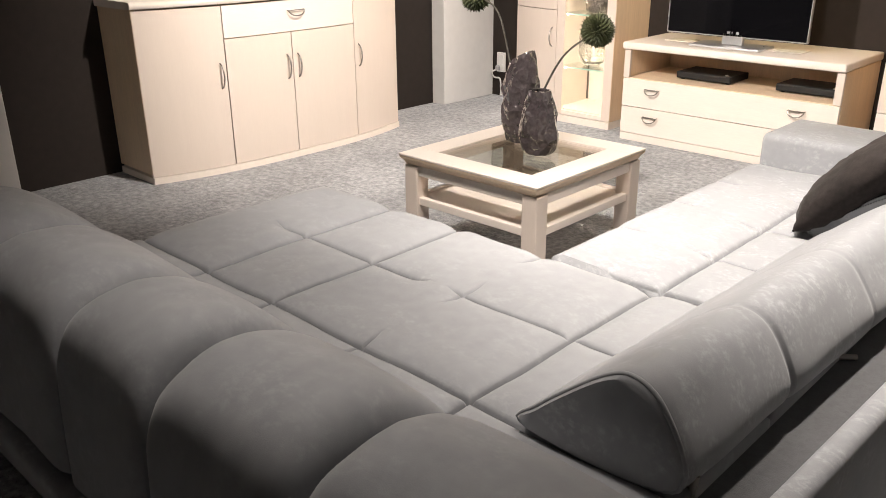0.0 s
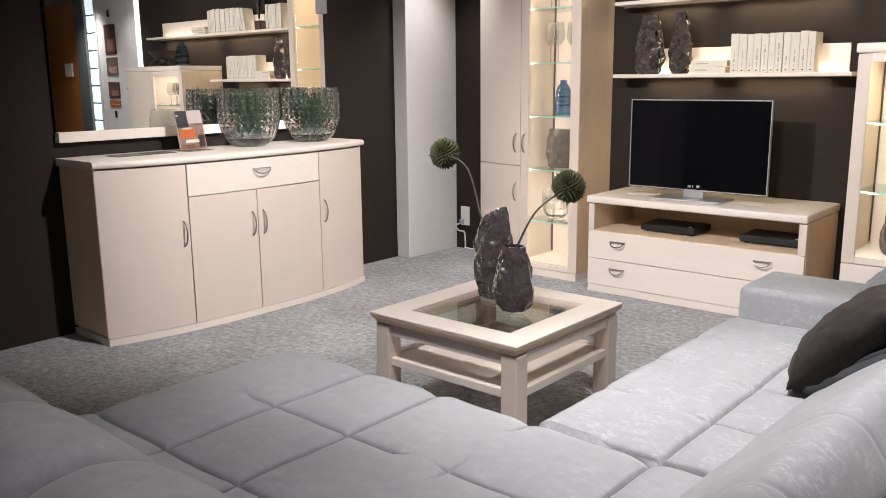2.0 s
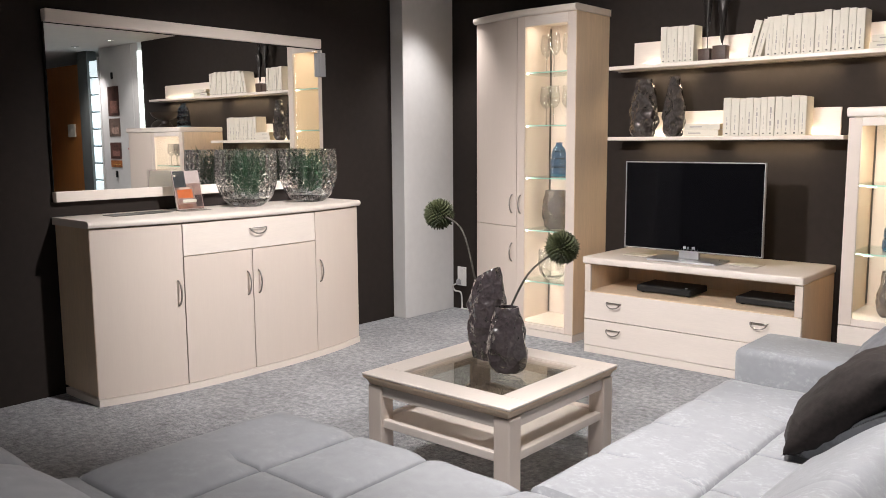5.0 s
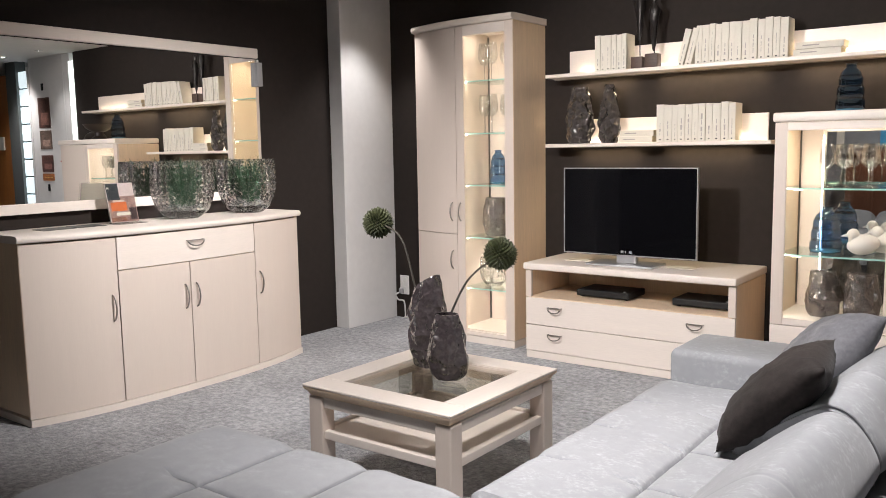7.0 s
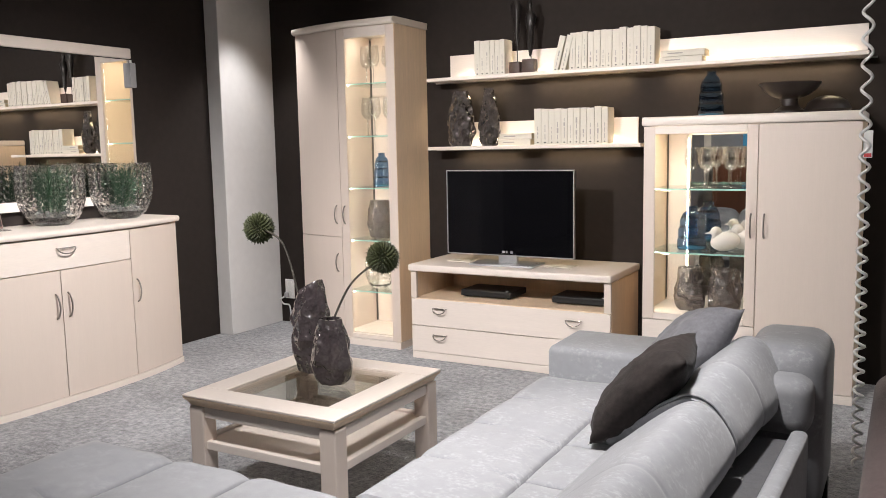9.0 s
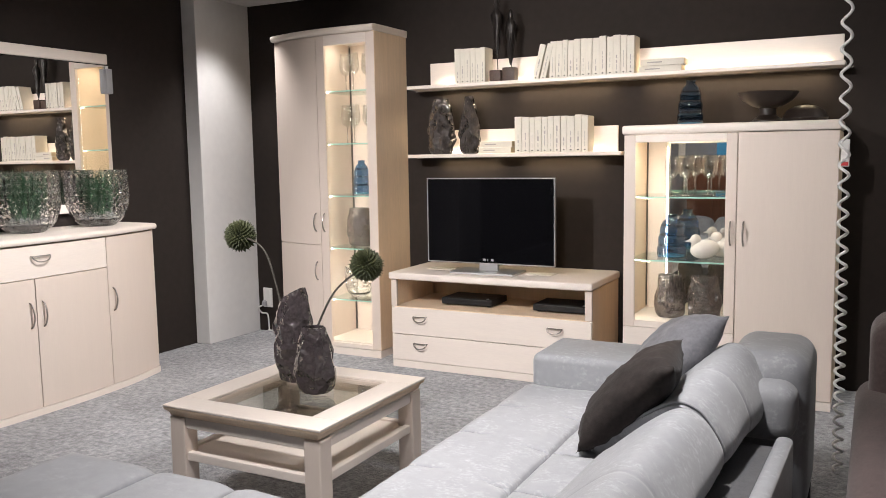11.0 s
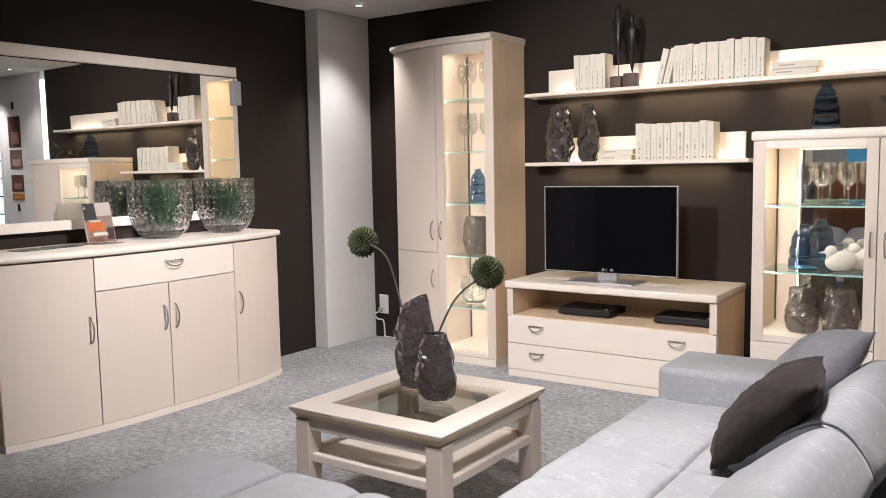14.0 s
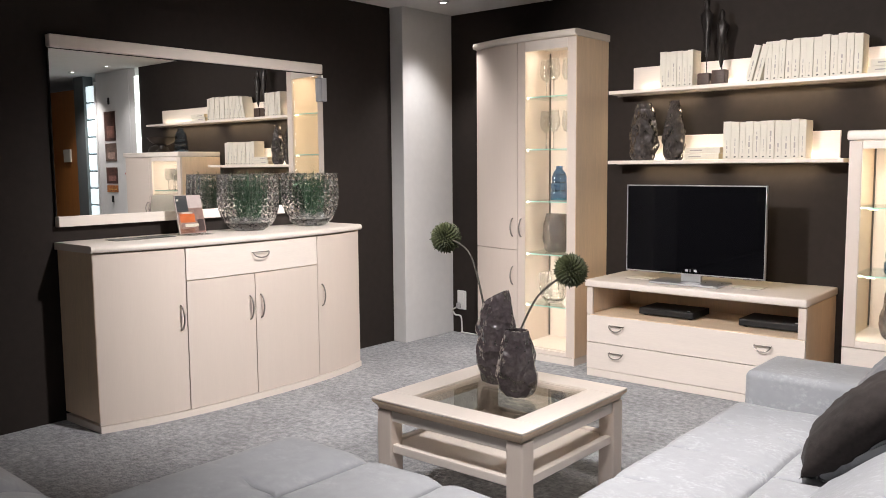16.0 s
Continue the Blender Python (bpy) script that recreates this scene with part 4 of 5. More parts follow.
# shelf and rim behind the backrests
part("rear_shelf", box(-0.96, -0.80, 0.30, 2.46, 0.30, 0.415, 0.006, 2), FABRIC_BASE, so)
bm = box(-0.846, -0.796, 0.34, 2.50, 0.10, 0.44, 0.018, 3)
bmesh.ops.bisect_plane(bm, geom=bm.verts[:] + bm.edges[:] + bm.faces[:], plane_co=(0, 1.7, 0), plane_no=(0, 1, 0))
for v in bm.verts:
    v.co.x += 0.032 * (v.co.y - 1.1)
part("rear_rim", bm, FABRIC, so, "", 60)
part("rear_rim", box(-3.0, -0.90, 0.28, 0.44, 0.08, 0.16, 0.02, 2), FABRIC, so, "", 60)
part("seat_end", box(-3.0, -2.60, 0.44, 0.74, 0.07, 0.43, 0.03, 3), FABRIC, so, "", 60)
part("armrest", box(-1.672, -1.16, 2.70, 3.02, 0.08, 0.562, 0.028, 4), FABRIC, so, "upholstered grey armrest block", 60)
part("backrest", box(-0.965, -0.752, 2.55, 2.90, 0.388, 0.575, 0.055, 6), FABRIC, so, "low padded end of the backrest", 60)
bm = box(-0.985, -0.722, 2.64, 3.06, 0.10, 0.652, 0.075, 6)
part("backrest", bm, FABRIC, so, "raised grey corner of the backrest", 60)
for y in (1.51, 0.86, 2.16):
    part("hinge", tube([(-0.945, y, 0.42), (-0.94, y, 0.47)], 0.008, 8, tube([(-0.955, y - 0.025, 0.42), (-0.915, y + 0.01, 0.418)], 0.007, 8)), CHROME, so, "steel folding hinge", 60)
for x, y in ((-2.55, 0.5), (-2.55, 1.38), (-0.79, 0.25), (-0.76, 3.02), (-1.62, 2.95), (-2.9, 0.36)):
    part("leg", box(x - 0.03, x + 0.03, y - 0.03, y + 0.03, 0, 0.105, 0.004), BLACK, so)


def pillow(name, at, w, h, t, m, material, label):
    pl = thing(name, at, label, "cushion", "sofa cushions")
    bm = bmesh.new()
    n = 26
    grids = []
    for side in (1, -1):
        g = []
        for i in range(n + 1):
            row = []
            for j in range(n + 1):
                u, v = 2 * i / n - 1, 2 * j / n - 1
                f = (max(0.0, 1 - abs(u) ** 2.6) * max(0.0, 1 - abs(v) ** 2.6)) ** 0.55
                pin = 1 - 0.06 * (1 - abs(u) ** 4) * abs(v) ** 6 - 0.06 * (1 - abs(v) ** 4) * abs(u) ** 6
                rad = math.hypot(u, v)
                wr = 0.007 * max(0.0, rad - 0.6) * math.sin(math.atan2(v, u) * 22 + 2.2 * noise.noise(Vector((u * 2, v * 2, at[0] * 5)))) + 0.007 * noise.noise(Vector((u * 2.6 + side, v * 2.6, at[1]))) + 0.005 * noise.noise(Vector((u * 7, v * 7, side)))
                row.append(bm.verts.new(m @ Vector((u * w / 2 * pin, v * h / 2 * pin, side * (f * t / 2) + wr * min(1, f * 3)))))
            g.append(row)
        grids.append(g)
    for g in grids:
        for i in range(n):
            for j in range(n):
                bm.faces.new((g[i][j], g[i + 1][j], g[i + 1][j + 1], g[i][j + 1]))
    bmesh.ops.remove_doubles(bm, verts=bm.verts, dist=0.0004)
    part("cover", bm, material, pl, "", 180)
    edge = [m @ Vector((u * w / 2, v * h / 2, 0)) for u, v in [(q, -0.94 - 0.0 * q) for q in lin(-0.97, 0.97, 10)]]
    part("piping", tube(edge, 0.004, 6), material, pl)
    return pl


def stand(at, yaw, lean):
    """Upright cushion that faces yaw and leans back."""
    return Matrix.Translation(at) @ Matrix.Rotation(radians(yaw), 4, "Z") @ Matrix.Rotation(radians(90 - lean), 4, "X")


pillow("throw_pillow", (-1.18, 2.26, 0.586), 0.38, 0.375, 0.15, stand((-1.18, 2.26, 0.586), -82, 45), FABRIC_DARK, "charcoal velvet throw pillow leaning on the grey backrest")
pillow("throw_pillow", (-1.15, 2.68, 0.62), 0.36, 0.32, 0.15, stand((-1.15, 2.68, 0.62), -66, 46) @ Matrix.Rotation(radians(20), 4, "Z"), FABRIC_MID, "mid grey velvet throw pillow leaning behind a charcoal one")

# ---- brown sofa beside ----
bs = thing("brown_sofa", (-0.05, 2.6, 0), "mauve brown suede sofa", "sofa")
part("armrest", box(-0.60, -0.30, 1.75, 3.20, 0.06, 0.48, 0.07, 5), FABRIC_BROWN, bs, "", 60)
part("back", box(-0.56, 0.9, 2.95, 3.30, 0.06, 0.72, 0.08, 5), FABRIC_BROWN, bs, "", 60)
part("seat", box(-0.30, 0.9, 1.75, 2.95, 0.06, 0.42, 0.06, 4), FABRIC_BROWN, bs, "", 60)
for x in (-0.5, 0.8):
    part("leg", box(x - 0.03, x + 0.03, 1.9, 1.96, 0, 0.06, 0), BLACK, bs)

# ---- coiled cord ----
co = thing("coiled_cord", (-0.655, 3.45, 0), "white coiled cord hanging from the ceiling to the carpet", "cord")
pts, ang, z = [], 0.0, CEIL - 0.001
while z > 0.012:
    f = 1 - z / CEIL
    pitch = 0.125 - 0.075 * min(1.0, f * 1.25)
    rad = 0.0185 * (1 - 0.12 * f)
    pts.append((-0.690 + 0.032 * f + rad * math.cos(ang), 3.45 + rad * math.sin(ang), z))
    ang += 2 * math.pi / 14
    z -= pitch / 14
part("coil", tube(pts, 0.0062, 6), WHITE_PLASTIC, co, "", 180)

# ---- wall socket ----
so2 = thing("wall_socket", (-4.588, TW, 0.18), "white double wall socket with a plug and cable", "socket")
part("plate", box(-4.630, -4.547, TW - 0.012, TW - 0.001, 0.182, 0.328, 0.004, 2), WHITE_PLASTIC, so2)
for z in (0.218, 0.292):
    ob = part("outlet", lathe([(0.026, 0), (0.026, 0.002), (0.021, 0.002), (0.021, 0.0005)], (0, 0, 0), 20), WHITE_PLASTIC, so2)
    ob.matrix_basis = Matrix.Translation(Vector((-4.588, TW - 0.0125, z)) - ORG[so2.name]) @ Matrix.Rotation(radians(90), 4, "X") @ Matrix.Translation(ORG[so2.name])
part("plug", lathe([(0.020, 0), (0.018, 0.03), (0.008, 0.04)], (-4.588, TW - 0.05, 0.20), 16), GREY_PLASTIC, so2)
part("cable", tube(spline([(-4.60, TW - 0.04, 0.205), (-4.645, TW - 0.05, 0.18), (-4.635, TW - 0.03, 0.14), (-4.59, TW - 0.02, 0.13), (-4.585, TW - 0.012, 0.05), (-4.585, TW - 0.012, 0.004)], 6), 0.006, 8), WHITE_PLASTIC, so2, "", 180)
part("cable", tube(spline([(-4.585, TW - 0.02, 0.008), (-4.45, TW - 0.03, 0.008), (-4.25, TW - 0.03, 0.008)], 6), 0.006, 8), WHITE_PLASTIC, so2, "", 180)


# ---- lumpy ceramic vases ----
def lumpy(seed, amp=0.16, freq=2.2):
    def fn(a, z):
        v = Vector((math.cos(a) * freq, math.sin(a) * freq, z * 16 + seed * 7.3))
        n1 = noise.noise(v)
        cell = noise.voronoi(Vector((math.cos(a) * 1.5, math.sin(a) * 1.5, z * 11 + seed * 3.1)))[0]
        return 1 + amp * n1 + amp * 1.1 * (cell[1] - cell[0] - 0.4) + amp * 0.25 * noise.noise(v * 3)
    return fn


def stone_vase(name, at, r, h, seed, material, label, group="", flat=0.72, shape=None, slant=0.0):
    vs = thing(name, at, label, "vase", group)
    shape = shape or [(0.70, 0.0), (0.82, 0.06), (0.96, 0.2), (1.0, 0.38), (0.94, 0.58), (0.80, 0.76), (0.64, 0.90), (0.56, 1.0)]
    prof = spline([(a * r, b * h, 0) for a, b in shape], 5)
    outer = [(p.x, p.y) for p in prof]
    inner = [(p.x * 0.80, p.y) for p in reversed(prof[len(prof) // 2:])]
    bm = lathe([(0.02, 0.0)] + outer + inner, at, 48, lumpy(seed), 1.0, flat)
    for v in bm.verts:
        zz = v.co.z - at[2]
        if zz > h * 0.6:
            v.co.z += slant * (v.co.x - at[0]) * (zz / h - 0.6) / 0.4
    part("body", bm, material, vs, "", 32)
    return vs


stone_vase("stone_vase", (-2.475, 2.33, KZ), 0.087, 0.328, 1.0, STONE, "tall dark glazed stone-shaped vase on the coffee table", "vases on the table", 0.7, [(0.66, 0.0), (0.80, 0.08), (0.94, 0.22), (0.97, 0.42), (0.92, 0.62), (0.82, 0.80), (0.70, 0.93), (0.62, 1.0)], 0.55)
stone_vase("stone_vase", (-2.312, 2.236, KZ), 0.080, 0.234, 2.0, STONE, "squat dark glazed stone-shaped vase on the coffee table", "vases on the table", 0.8)
TALL = [(0.62, 0.0), (0.85, 0.06), (1.0, 0.22), (0.98, 0.42), (0.86, 0.60), (0.66, 0.78), (0.50, 0.92), (0.46, 1.0)]
stone_vase("stone_vase", (-3.040, 4.635, 1.302), 0.092, 0.348, 3.0, STONE_METAL, "gunmetal glazed stone-shaped vase on a wall shelf", "vases on the shelf", 0.75)
stone_vase("stone_vase", (-2.840, 4.635, 1.302), 0.071, 0.356, 4.0, STONE_METAL, "slim gunmetal glazed stone-shaped vase on a wall shelf", "vases on the shelf", 0.75, TALL)
stone_vase("stone_vase", (-3.628, 4.56, 0.699), 0.098, 0.255, 5.0, STONE_BROWN, "smoky glazed stone-shaped vase on a glass shelf", "vases in cabinets", 0.7, [(0.6, 0.0), (0.85, 0.08), (1.0, 0.3), (0.98, 0.55), (0.86, 0.8), (0.8, 1.0)])
for k, x in enumerate((-1.545, -1.362)):
    stone_vase("stone_vase", (x, 4.46, 0.390), 0.089, 0.235, 6.0 + k, STONE_BROWN, "smoky glazed stone-shaped vase in the highboard", "vases in cabinets", 0.72, [(0.7, 0.0), (0.88, 0.08), (1.0, 0.3), (0.96, 0.55), (0.82, 0.8), (0.72, 1.0)])


# ---- spiky balls on stems ----
def spiky(at, base, bend, r=0.066):
    sp = thing("spiky_ball_stem", base, "artificial green spiky ball flower on a bare stem", "flower", "flowers in the vases")
    part("stem", tube(spline([base, bend, at], 8), 0.0045, 8, None, 0.8), STEM, sp, "", 180)
    bm = bmesh.new()
    bmesh.ops.create_icosphere(bm, subdivisions=2, radius=r * 0.62, matrix=Matrix.Translation(at))
    n = 260
    for i in range(n):
        zz = 1 - 2 * (i + 0.5) / n
        ph = i * 2.399963
        d = Vector((math.sqrt(1 - zz * zz) * math.cos(ph), math.sqrt(1 - zz * zz) * math.sin(ph), zz))
        a = d.orthogonal().normalized()
        b = d.cross(a)
        ln = r * random.uniform(0.93, 1.08)
        base_r = [bm.verts.new(Vector(at) + d * r * 0.55 + 0.0085 * (math.cos(q) * a + math.sin(q) * b)) for q in (0, 1.571, 3.142, 4.712)]
        mid_r = [bm.verts.new(Vector(at) + d * r * 0.8 + 0.0062 * (math.cos(q) * a + math.sin(q) * b)) for q in (0, 1.571, 3.142, 4.712)]
        tip = bm.verts.new(Vector(at) + d * ln)
        for k in range(4):
            bm.faces.new((base_r[k], base_r[(k + 1) % 4], mid_r[(k + 1) % 4], mid_r[k]))
            bm.faces.new((mid_r[k], mid_r[(k + 1) % 4], tip))
    part("spiky_ball", bm, BALL_GREEN, sp, "dense green spikes")


spiky((-2.835, 2.47, 0.985), (-2.535, 2.35, 0.70), (-2.66, 2.41, 0.93))
spiky((-2.235, 2.47, 0.893), (-2.335, 2.235, 0.62), (-2.31, 2.36, 0.80))


# ---- books ----
def book(x, y, z, w, h, d, m=None, group="books on the shelves"):
    """An upright book with its spine towards the room; w is its thickness."""
    bk = thing("book", (x, y, z), "cream paperback book with a printed spine", "book", group)
    X0, X1 = x, x + w
    part("cover", box(X0, X1, y, y + 0.003, z, z + h, 0.001), PAPER, bk)
    part("board", box(X0, X0 + 0.002, y + 0.003, y + d, z, z + h, 0), PAPER, bk)
    part("board", box(X1 - 0.002, X1, y + 0.003, y + d, z, z + h, 0), PAPER, bk)
    part("pages", box(X0 + 0.0022, X1 - 0.0022, y + 0.0032, y + d - 0.004, z + 0.002, z + h - 0.003, 0), PAGES, bk, "yellowish page block")
    z0, w0 = z + h * random.uniform(0.12, 0.2), w * random.uniform(0.03, 0.06)
    for k in range(random.choice((2, 3, 3, 4))):
        z1 = z0 + h * random.uniform(0.05, 0.16)
        wk = w0 * random.choice((1.0, 1.0, 2.2))
        part("title_bar", box(X0 + w * 0.5 - wk, X0 + w * 0.5 + wk, y - 0.0008, y - 0.0001, z0, min(z1, z + h * 0.93), 0), INK, bk, "printed title")
        z0 = z1 + h * random.uniform(0.015, 0.06)
    part("mark", box(X0 + w * 0.38, X0 + w * 0.62, y - 0.0008, y - 0.0001, z + h * 0.045, z + h * 0.075, 0), INK_DARK, bk)
    if m is not None:
        bk.matrix_basis = Matrix.Translation((x, y, z)) @ m
    return bk


def row(x0, x1, n, z, h, y=4.60, d=0.118, lean=0.0):
    """Books side by side; lean: degrees by which the first ones tip against the next."""
    ws = [random.uniform(0.85, 1.15) for i in range(n)]
    x = x0
    for i in range(n):
        w = (x1 - x0) * ws[i] / sum(ws)
        tip = lean * max(0.0, 1 - i / (n * 0.6))
        book(x + 0.0008, y + random.uniform(-0.004, 0.006), z + 0.001, w - 0.0022, h + random.choice((-0.006, -0.003, 0.0, 0.0, 0.004)), d, Matrix.Rotation(radians(tip), 4, "Y") if tip else None)
        x += w


def flat_book(x, y, z, l, d, t):
    bk = thing("book", (x, y, z), "cream paperback book lying flat on the shelf", "book", "books on the shelves")
    part("cover", box(x, x + l, y, y + 0.003, z, z + t, 0.001), PAPER, bk)
    part("board", box(x, x + l, y + 0.003, y + d, z, z + 0.002, 0), PAPER, bk)
    part("board", box(x, x + l, y + 0.003, y + d, z + t - 0.002, z + t, 0), PAPER, bk)
    part("pages", box(x + 0.002, x + l - 0.003, y + 0.0032, y + d - 0.003, z + 0.0022, z + t - 0.0022, 0), PAGES, bk)
    part("title_bar", box(x + l * 0.15, x + l * 0.5, y - 0.0008, y - 0.0001, z + t * 0.4, z + t * 0.6, 0), INK, bk, "printed title")


row(-2.925, -2.712, 6, SH2, 0.212)
row(-2.30, -1.792, 13, SH2, 0.217, lean=2.0)
for k in range(2):
    book(-2.405 + k * 0.046, 4.60, SH2 + 0.002, 0.036, 0.211, 0.118, Matrix.Rotation(radians(14), 4, "Y"))
row(-2.523, -2.06, 11, 1.302, 0.212)
for k in range(2):
    flat_book(-2.755 + k * 0.008, 4.585, 1.304 + k * 0.036, 0.215, 0.125, 0.034)
    flat_book(-1.765 + k * 0.012, 4.585, SH2 + 0.001 + k * 0.036, 0.235, 0.125, 0.034)

# ---- bronze figures (abstract) on wooden blocks ----
for k, (x, hgt) in enumerate(((-2.655, 0.47), (-2.565, 0.40))):
    fg = thing("bronze_figure", (x, 4.64, SH2), "dark abstract bronze sculpture on a brown wooden block", "sculpture", "sculptures on the shelf")
    bm = box(x - 0.036 - 0.004 * k, x + 0.036 + 0.004 * k, 4.61, 4.67, SH2 + 0.001, SH2 + 0.001 + 0.072 + 0.012 * k, 0.004, 2)
    tube([(x + 0.01, 4.64, 1.80), (x + 0.005, 4.64, 1.95)], 0.003, 6, bm)
    fn = lumpy(11.0 + k, 0.35, 2.0)
    lathe([(0.006, 0.0), (0.016, 0.05), (0.022, 0.12), (0.030, 0.19), (0.034, 0.235), (0.022, 0.262), (0.012, 0.275), (0.018, 0.295), (0.016, 0.318), (0.004, 0.33)], (x + 0.005, 4.64, SH2 + hgt - 0.33 + 0.03), 18, fn, 1.0, 0.8, True, bm)
    ob = part("figure", bm, BRONZE, fg, "", 60)
    ob.data.materials.append(BLOCK_WOOD)
    for poly in ob.data.polygons:
        poly.material_index = 1 if poly.center.z < 0.088 and abs(poly.normal.z) < 2 and poly.area > 2e-6 and poly.center.z < 0.074 + 0.012 * k else 0

# ---- blue glass bottles ----
def bottle(at, h, r, group):
    bo = thing("glass_bottle", at, "ribbed blue glass bottle vase", "bottle", group)
    tiers = ((1.0, 0.02, 0.27), (0.93, 0.30, 0.52), (0.82, 0.55, 0.74))
    prof = [(0.6, 0), (0.95, 0.006)]
    for q, b0, b1 in tiers:
        prof += [(q * 0.95, b0), (q, b0 + 0.04), (q, b1 - 0.06), (q * 0.97, b1 - 0.03), (q * 0.86, b1), (q * 0.85, b1 + 0.015)]
    prof += [(0.70, 0.78), (0.60, 0.84), (0.44, 0.885), (0.36, 0.91), (0.345, 0.955), (0.38, 0.98), (0.41, 0.99), (0.40, 1.0)]
    body = part("body", lathe([(a * r, b * h) for a, b in prof], at, 40, cap=False), BLUE_GLASS, bo, "", 50)
    part("base", lathe([(0.5 * r, 0.001), (0.9 * r, 0.006), (0.9 * r, 0.05 * h), (0.4 * r, 0.07 * h)], at, 32), EDGE_GLASS, body, "thick clear base", 50)
    for q, b0, b1 in tiers:
        part("ring", lathe([(q * 0.885 * r, (b1 - 0.008) * h), (q * 0.90 * r, (b1 + 0.002) * h), (q * 0.90 * r, (b1 + 0.016) * h), (q * 0.87 * r, (b1 + 0.024) * h)], at, 40, cap=False), BLUE_RING, bo, "dark blue glass waist ring", 50)
    return bo


bottle((-1.462, 4.50, HZ + 0.001), 0.236, 0.068, "blue bottles")
bottle((-1.553, 4.51, 0.717), 0.235, 0.078, "blue bottles")
bottle((-3.605, 4.56, 1.045), 0.225, 0.060, "blue bottles")

# ---- dark bowl on the highboard ----
BWX = -1.075
dbw = thing("footed_bowl", (BWX, 4.52, HZ), "dark brown wide bowl on a short foot", "bowl")
part("bowl", lathe([(0.045, 0.075), (0.085, 0.090), (0.125, 0.118), (0.147, 0.150), (0.150, 0.156), (0.143, 0.154), (0.11, 0.118), (0.035, 0.092)], (BWX, 4.52, HZ), 40), BROWN_WOOD, dbw, "", 50)
part("foot", lathe([(0.075, 0.001), (0.075, 0.014), (0.042, 0.04), (0.042, 0.08)], (BWX, 4.52, HZ), 32), BROWN_WOOD, dbw, "", 50)
dish = thing("low_dish", (-0.90, 4.58, HZ), "low domed dark brown dish beside a footed bowl", "bowl")
part("dish", lathe([(0.10, 0.001), (0.112, 0.02), (0.09, 0.06), (0.05, 0.082), (0.012, 0.088)], (-0.90, 4.58, HZ), 32), BROWN_WOOD, dish, "", 50)


# ---- drinking glasses ----
def wine_glass(at, h=0.215, r=0.036, group="wine glasses in the highboard"):
    wg = thing("wine_glass", at, "clear stemmed wine glass on a glass shelf", "glass", group)
    part("foot", lathe([(0.004, 0.008), (0.016, 0.004), (0.033, 0.0015), (0.033, 0.0003)], at, 24), WINE_GLASS, wg, "", 180)
    part("stem", lathe([(0.0042, 0.006), (0.0036, h * 0.25), (0.005, h * 0.43)], at, 12), WINE_GLASS, wg, "", 180)
    part("bowl", lathe([(0.004, h * 0.43), (r * 0.6, h * 0.48), (r * 0.97, h * 0.60), (r, h * 0.70), (r * 0.9, h * 0.86), (r * 0.78, h)], at, 24, cap=False), WINE_GLASS, wg, "", 180)


for x, y in ((-1.535, 4.40), (-1.50, 4.56), (-1.455, 4.42), (-1.37, 4.54), (-1.335, 4.42), (-1.265, 4.52)):
    wine_glass((x, y, 1.0575))
for z in (1.3825, 1.7195):
    for x, y in ((-3.735, 4.60), (-3.645, 4.55), (-3.59, 4.64)):
        wine_glass((x, y, z), 0.255, 0.042, "wine glasses in the display cabinet")


# ---- white ceramic birds ----
def bird(at, yaw, s=1.0):
    bd = thing("ceramic_bird", at, "white ceramic bird figure on a glass shelf", "figurine", "birds in the highboard")
    bm = bmesh.new()
    bmesh.ops.create_uvsphere(bm, u_segments=28, v_segments=16, radius=1, matrix=Matrix.Translation((0, 0, 0.062)) @ Matrix.Rotation(radians(-10), 4, "Y") @ Matrix.Diagonal((0.088, 0.058, 0.060, 1)))
    bmesh.ops.create_uvsphere(bm, u_segments=20, v_segments=12, radius=0.034, matrix=Matrix.Translation((-0.055, 0, 0.120)))
    lathe([(0.03, 0.0), (0.026, 0.03), (0.03, 0.05)], (-0.052, 0, 0.075), 16, None, 1, 1, True, bm)
    tmp = bmesh.new()
    bmesh.ops.create_cone(tmp, segments=12, radius1=0.011, radius2=0.002, depth=0.04, matrix=Matrix.Translation((-0.100, 0, 0.112)) @ Matrix.Rotation(radians(-100), 4, "Y"))
    join(bm, tmp)
    bmesh.ops.transform(bm, matrix=Matrix.Translation(at) @ Matrix.Rotation(radians(yaw), 4, "Z") @ Matrix.Scale(s, 4), verts=bm.verts)
    part("figure", bm, WHITE_CERAMIC, bd, "", 180)


bird((-1.37, 4.48, 0.7165), 12, 0.86)
bird((-1.28, 4.60, 0.7165), 20, 0.9)


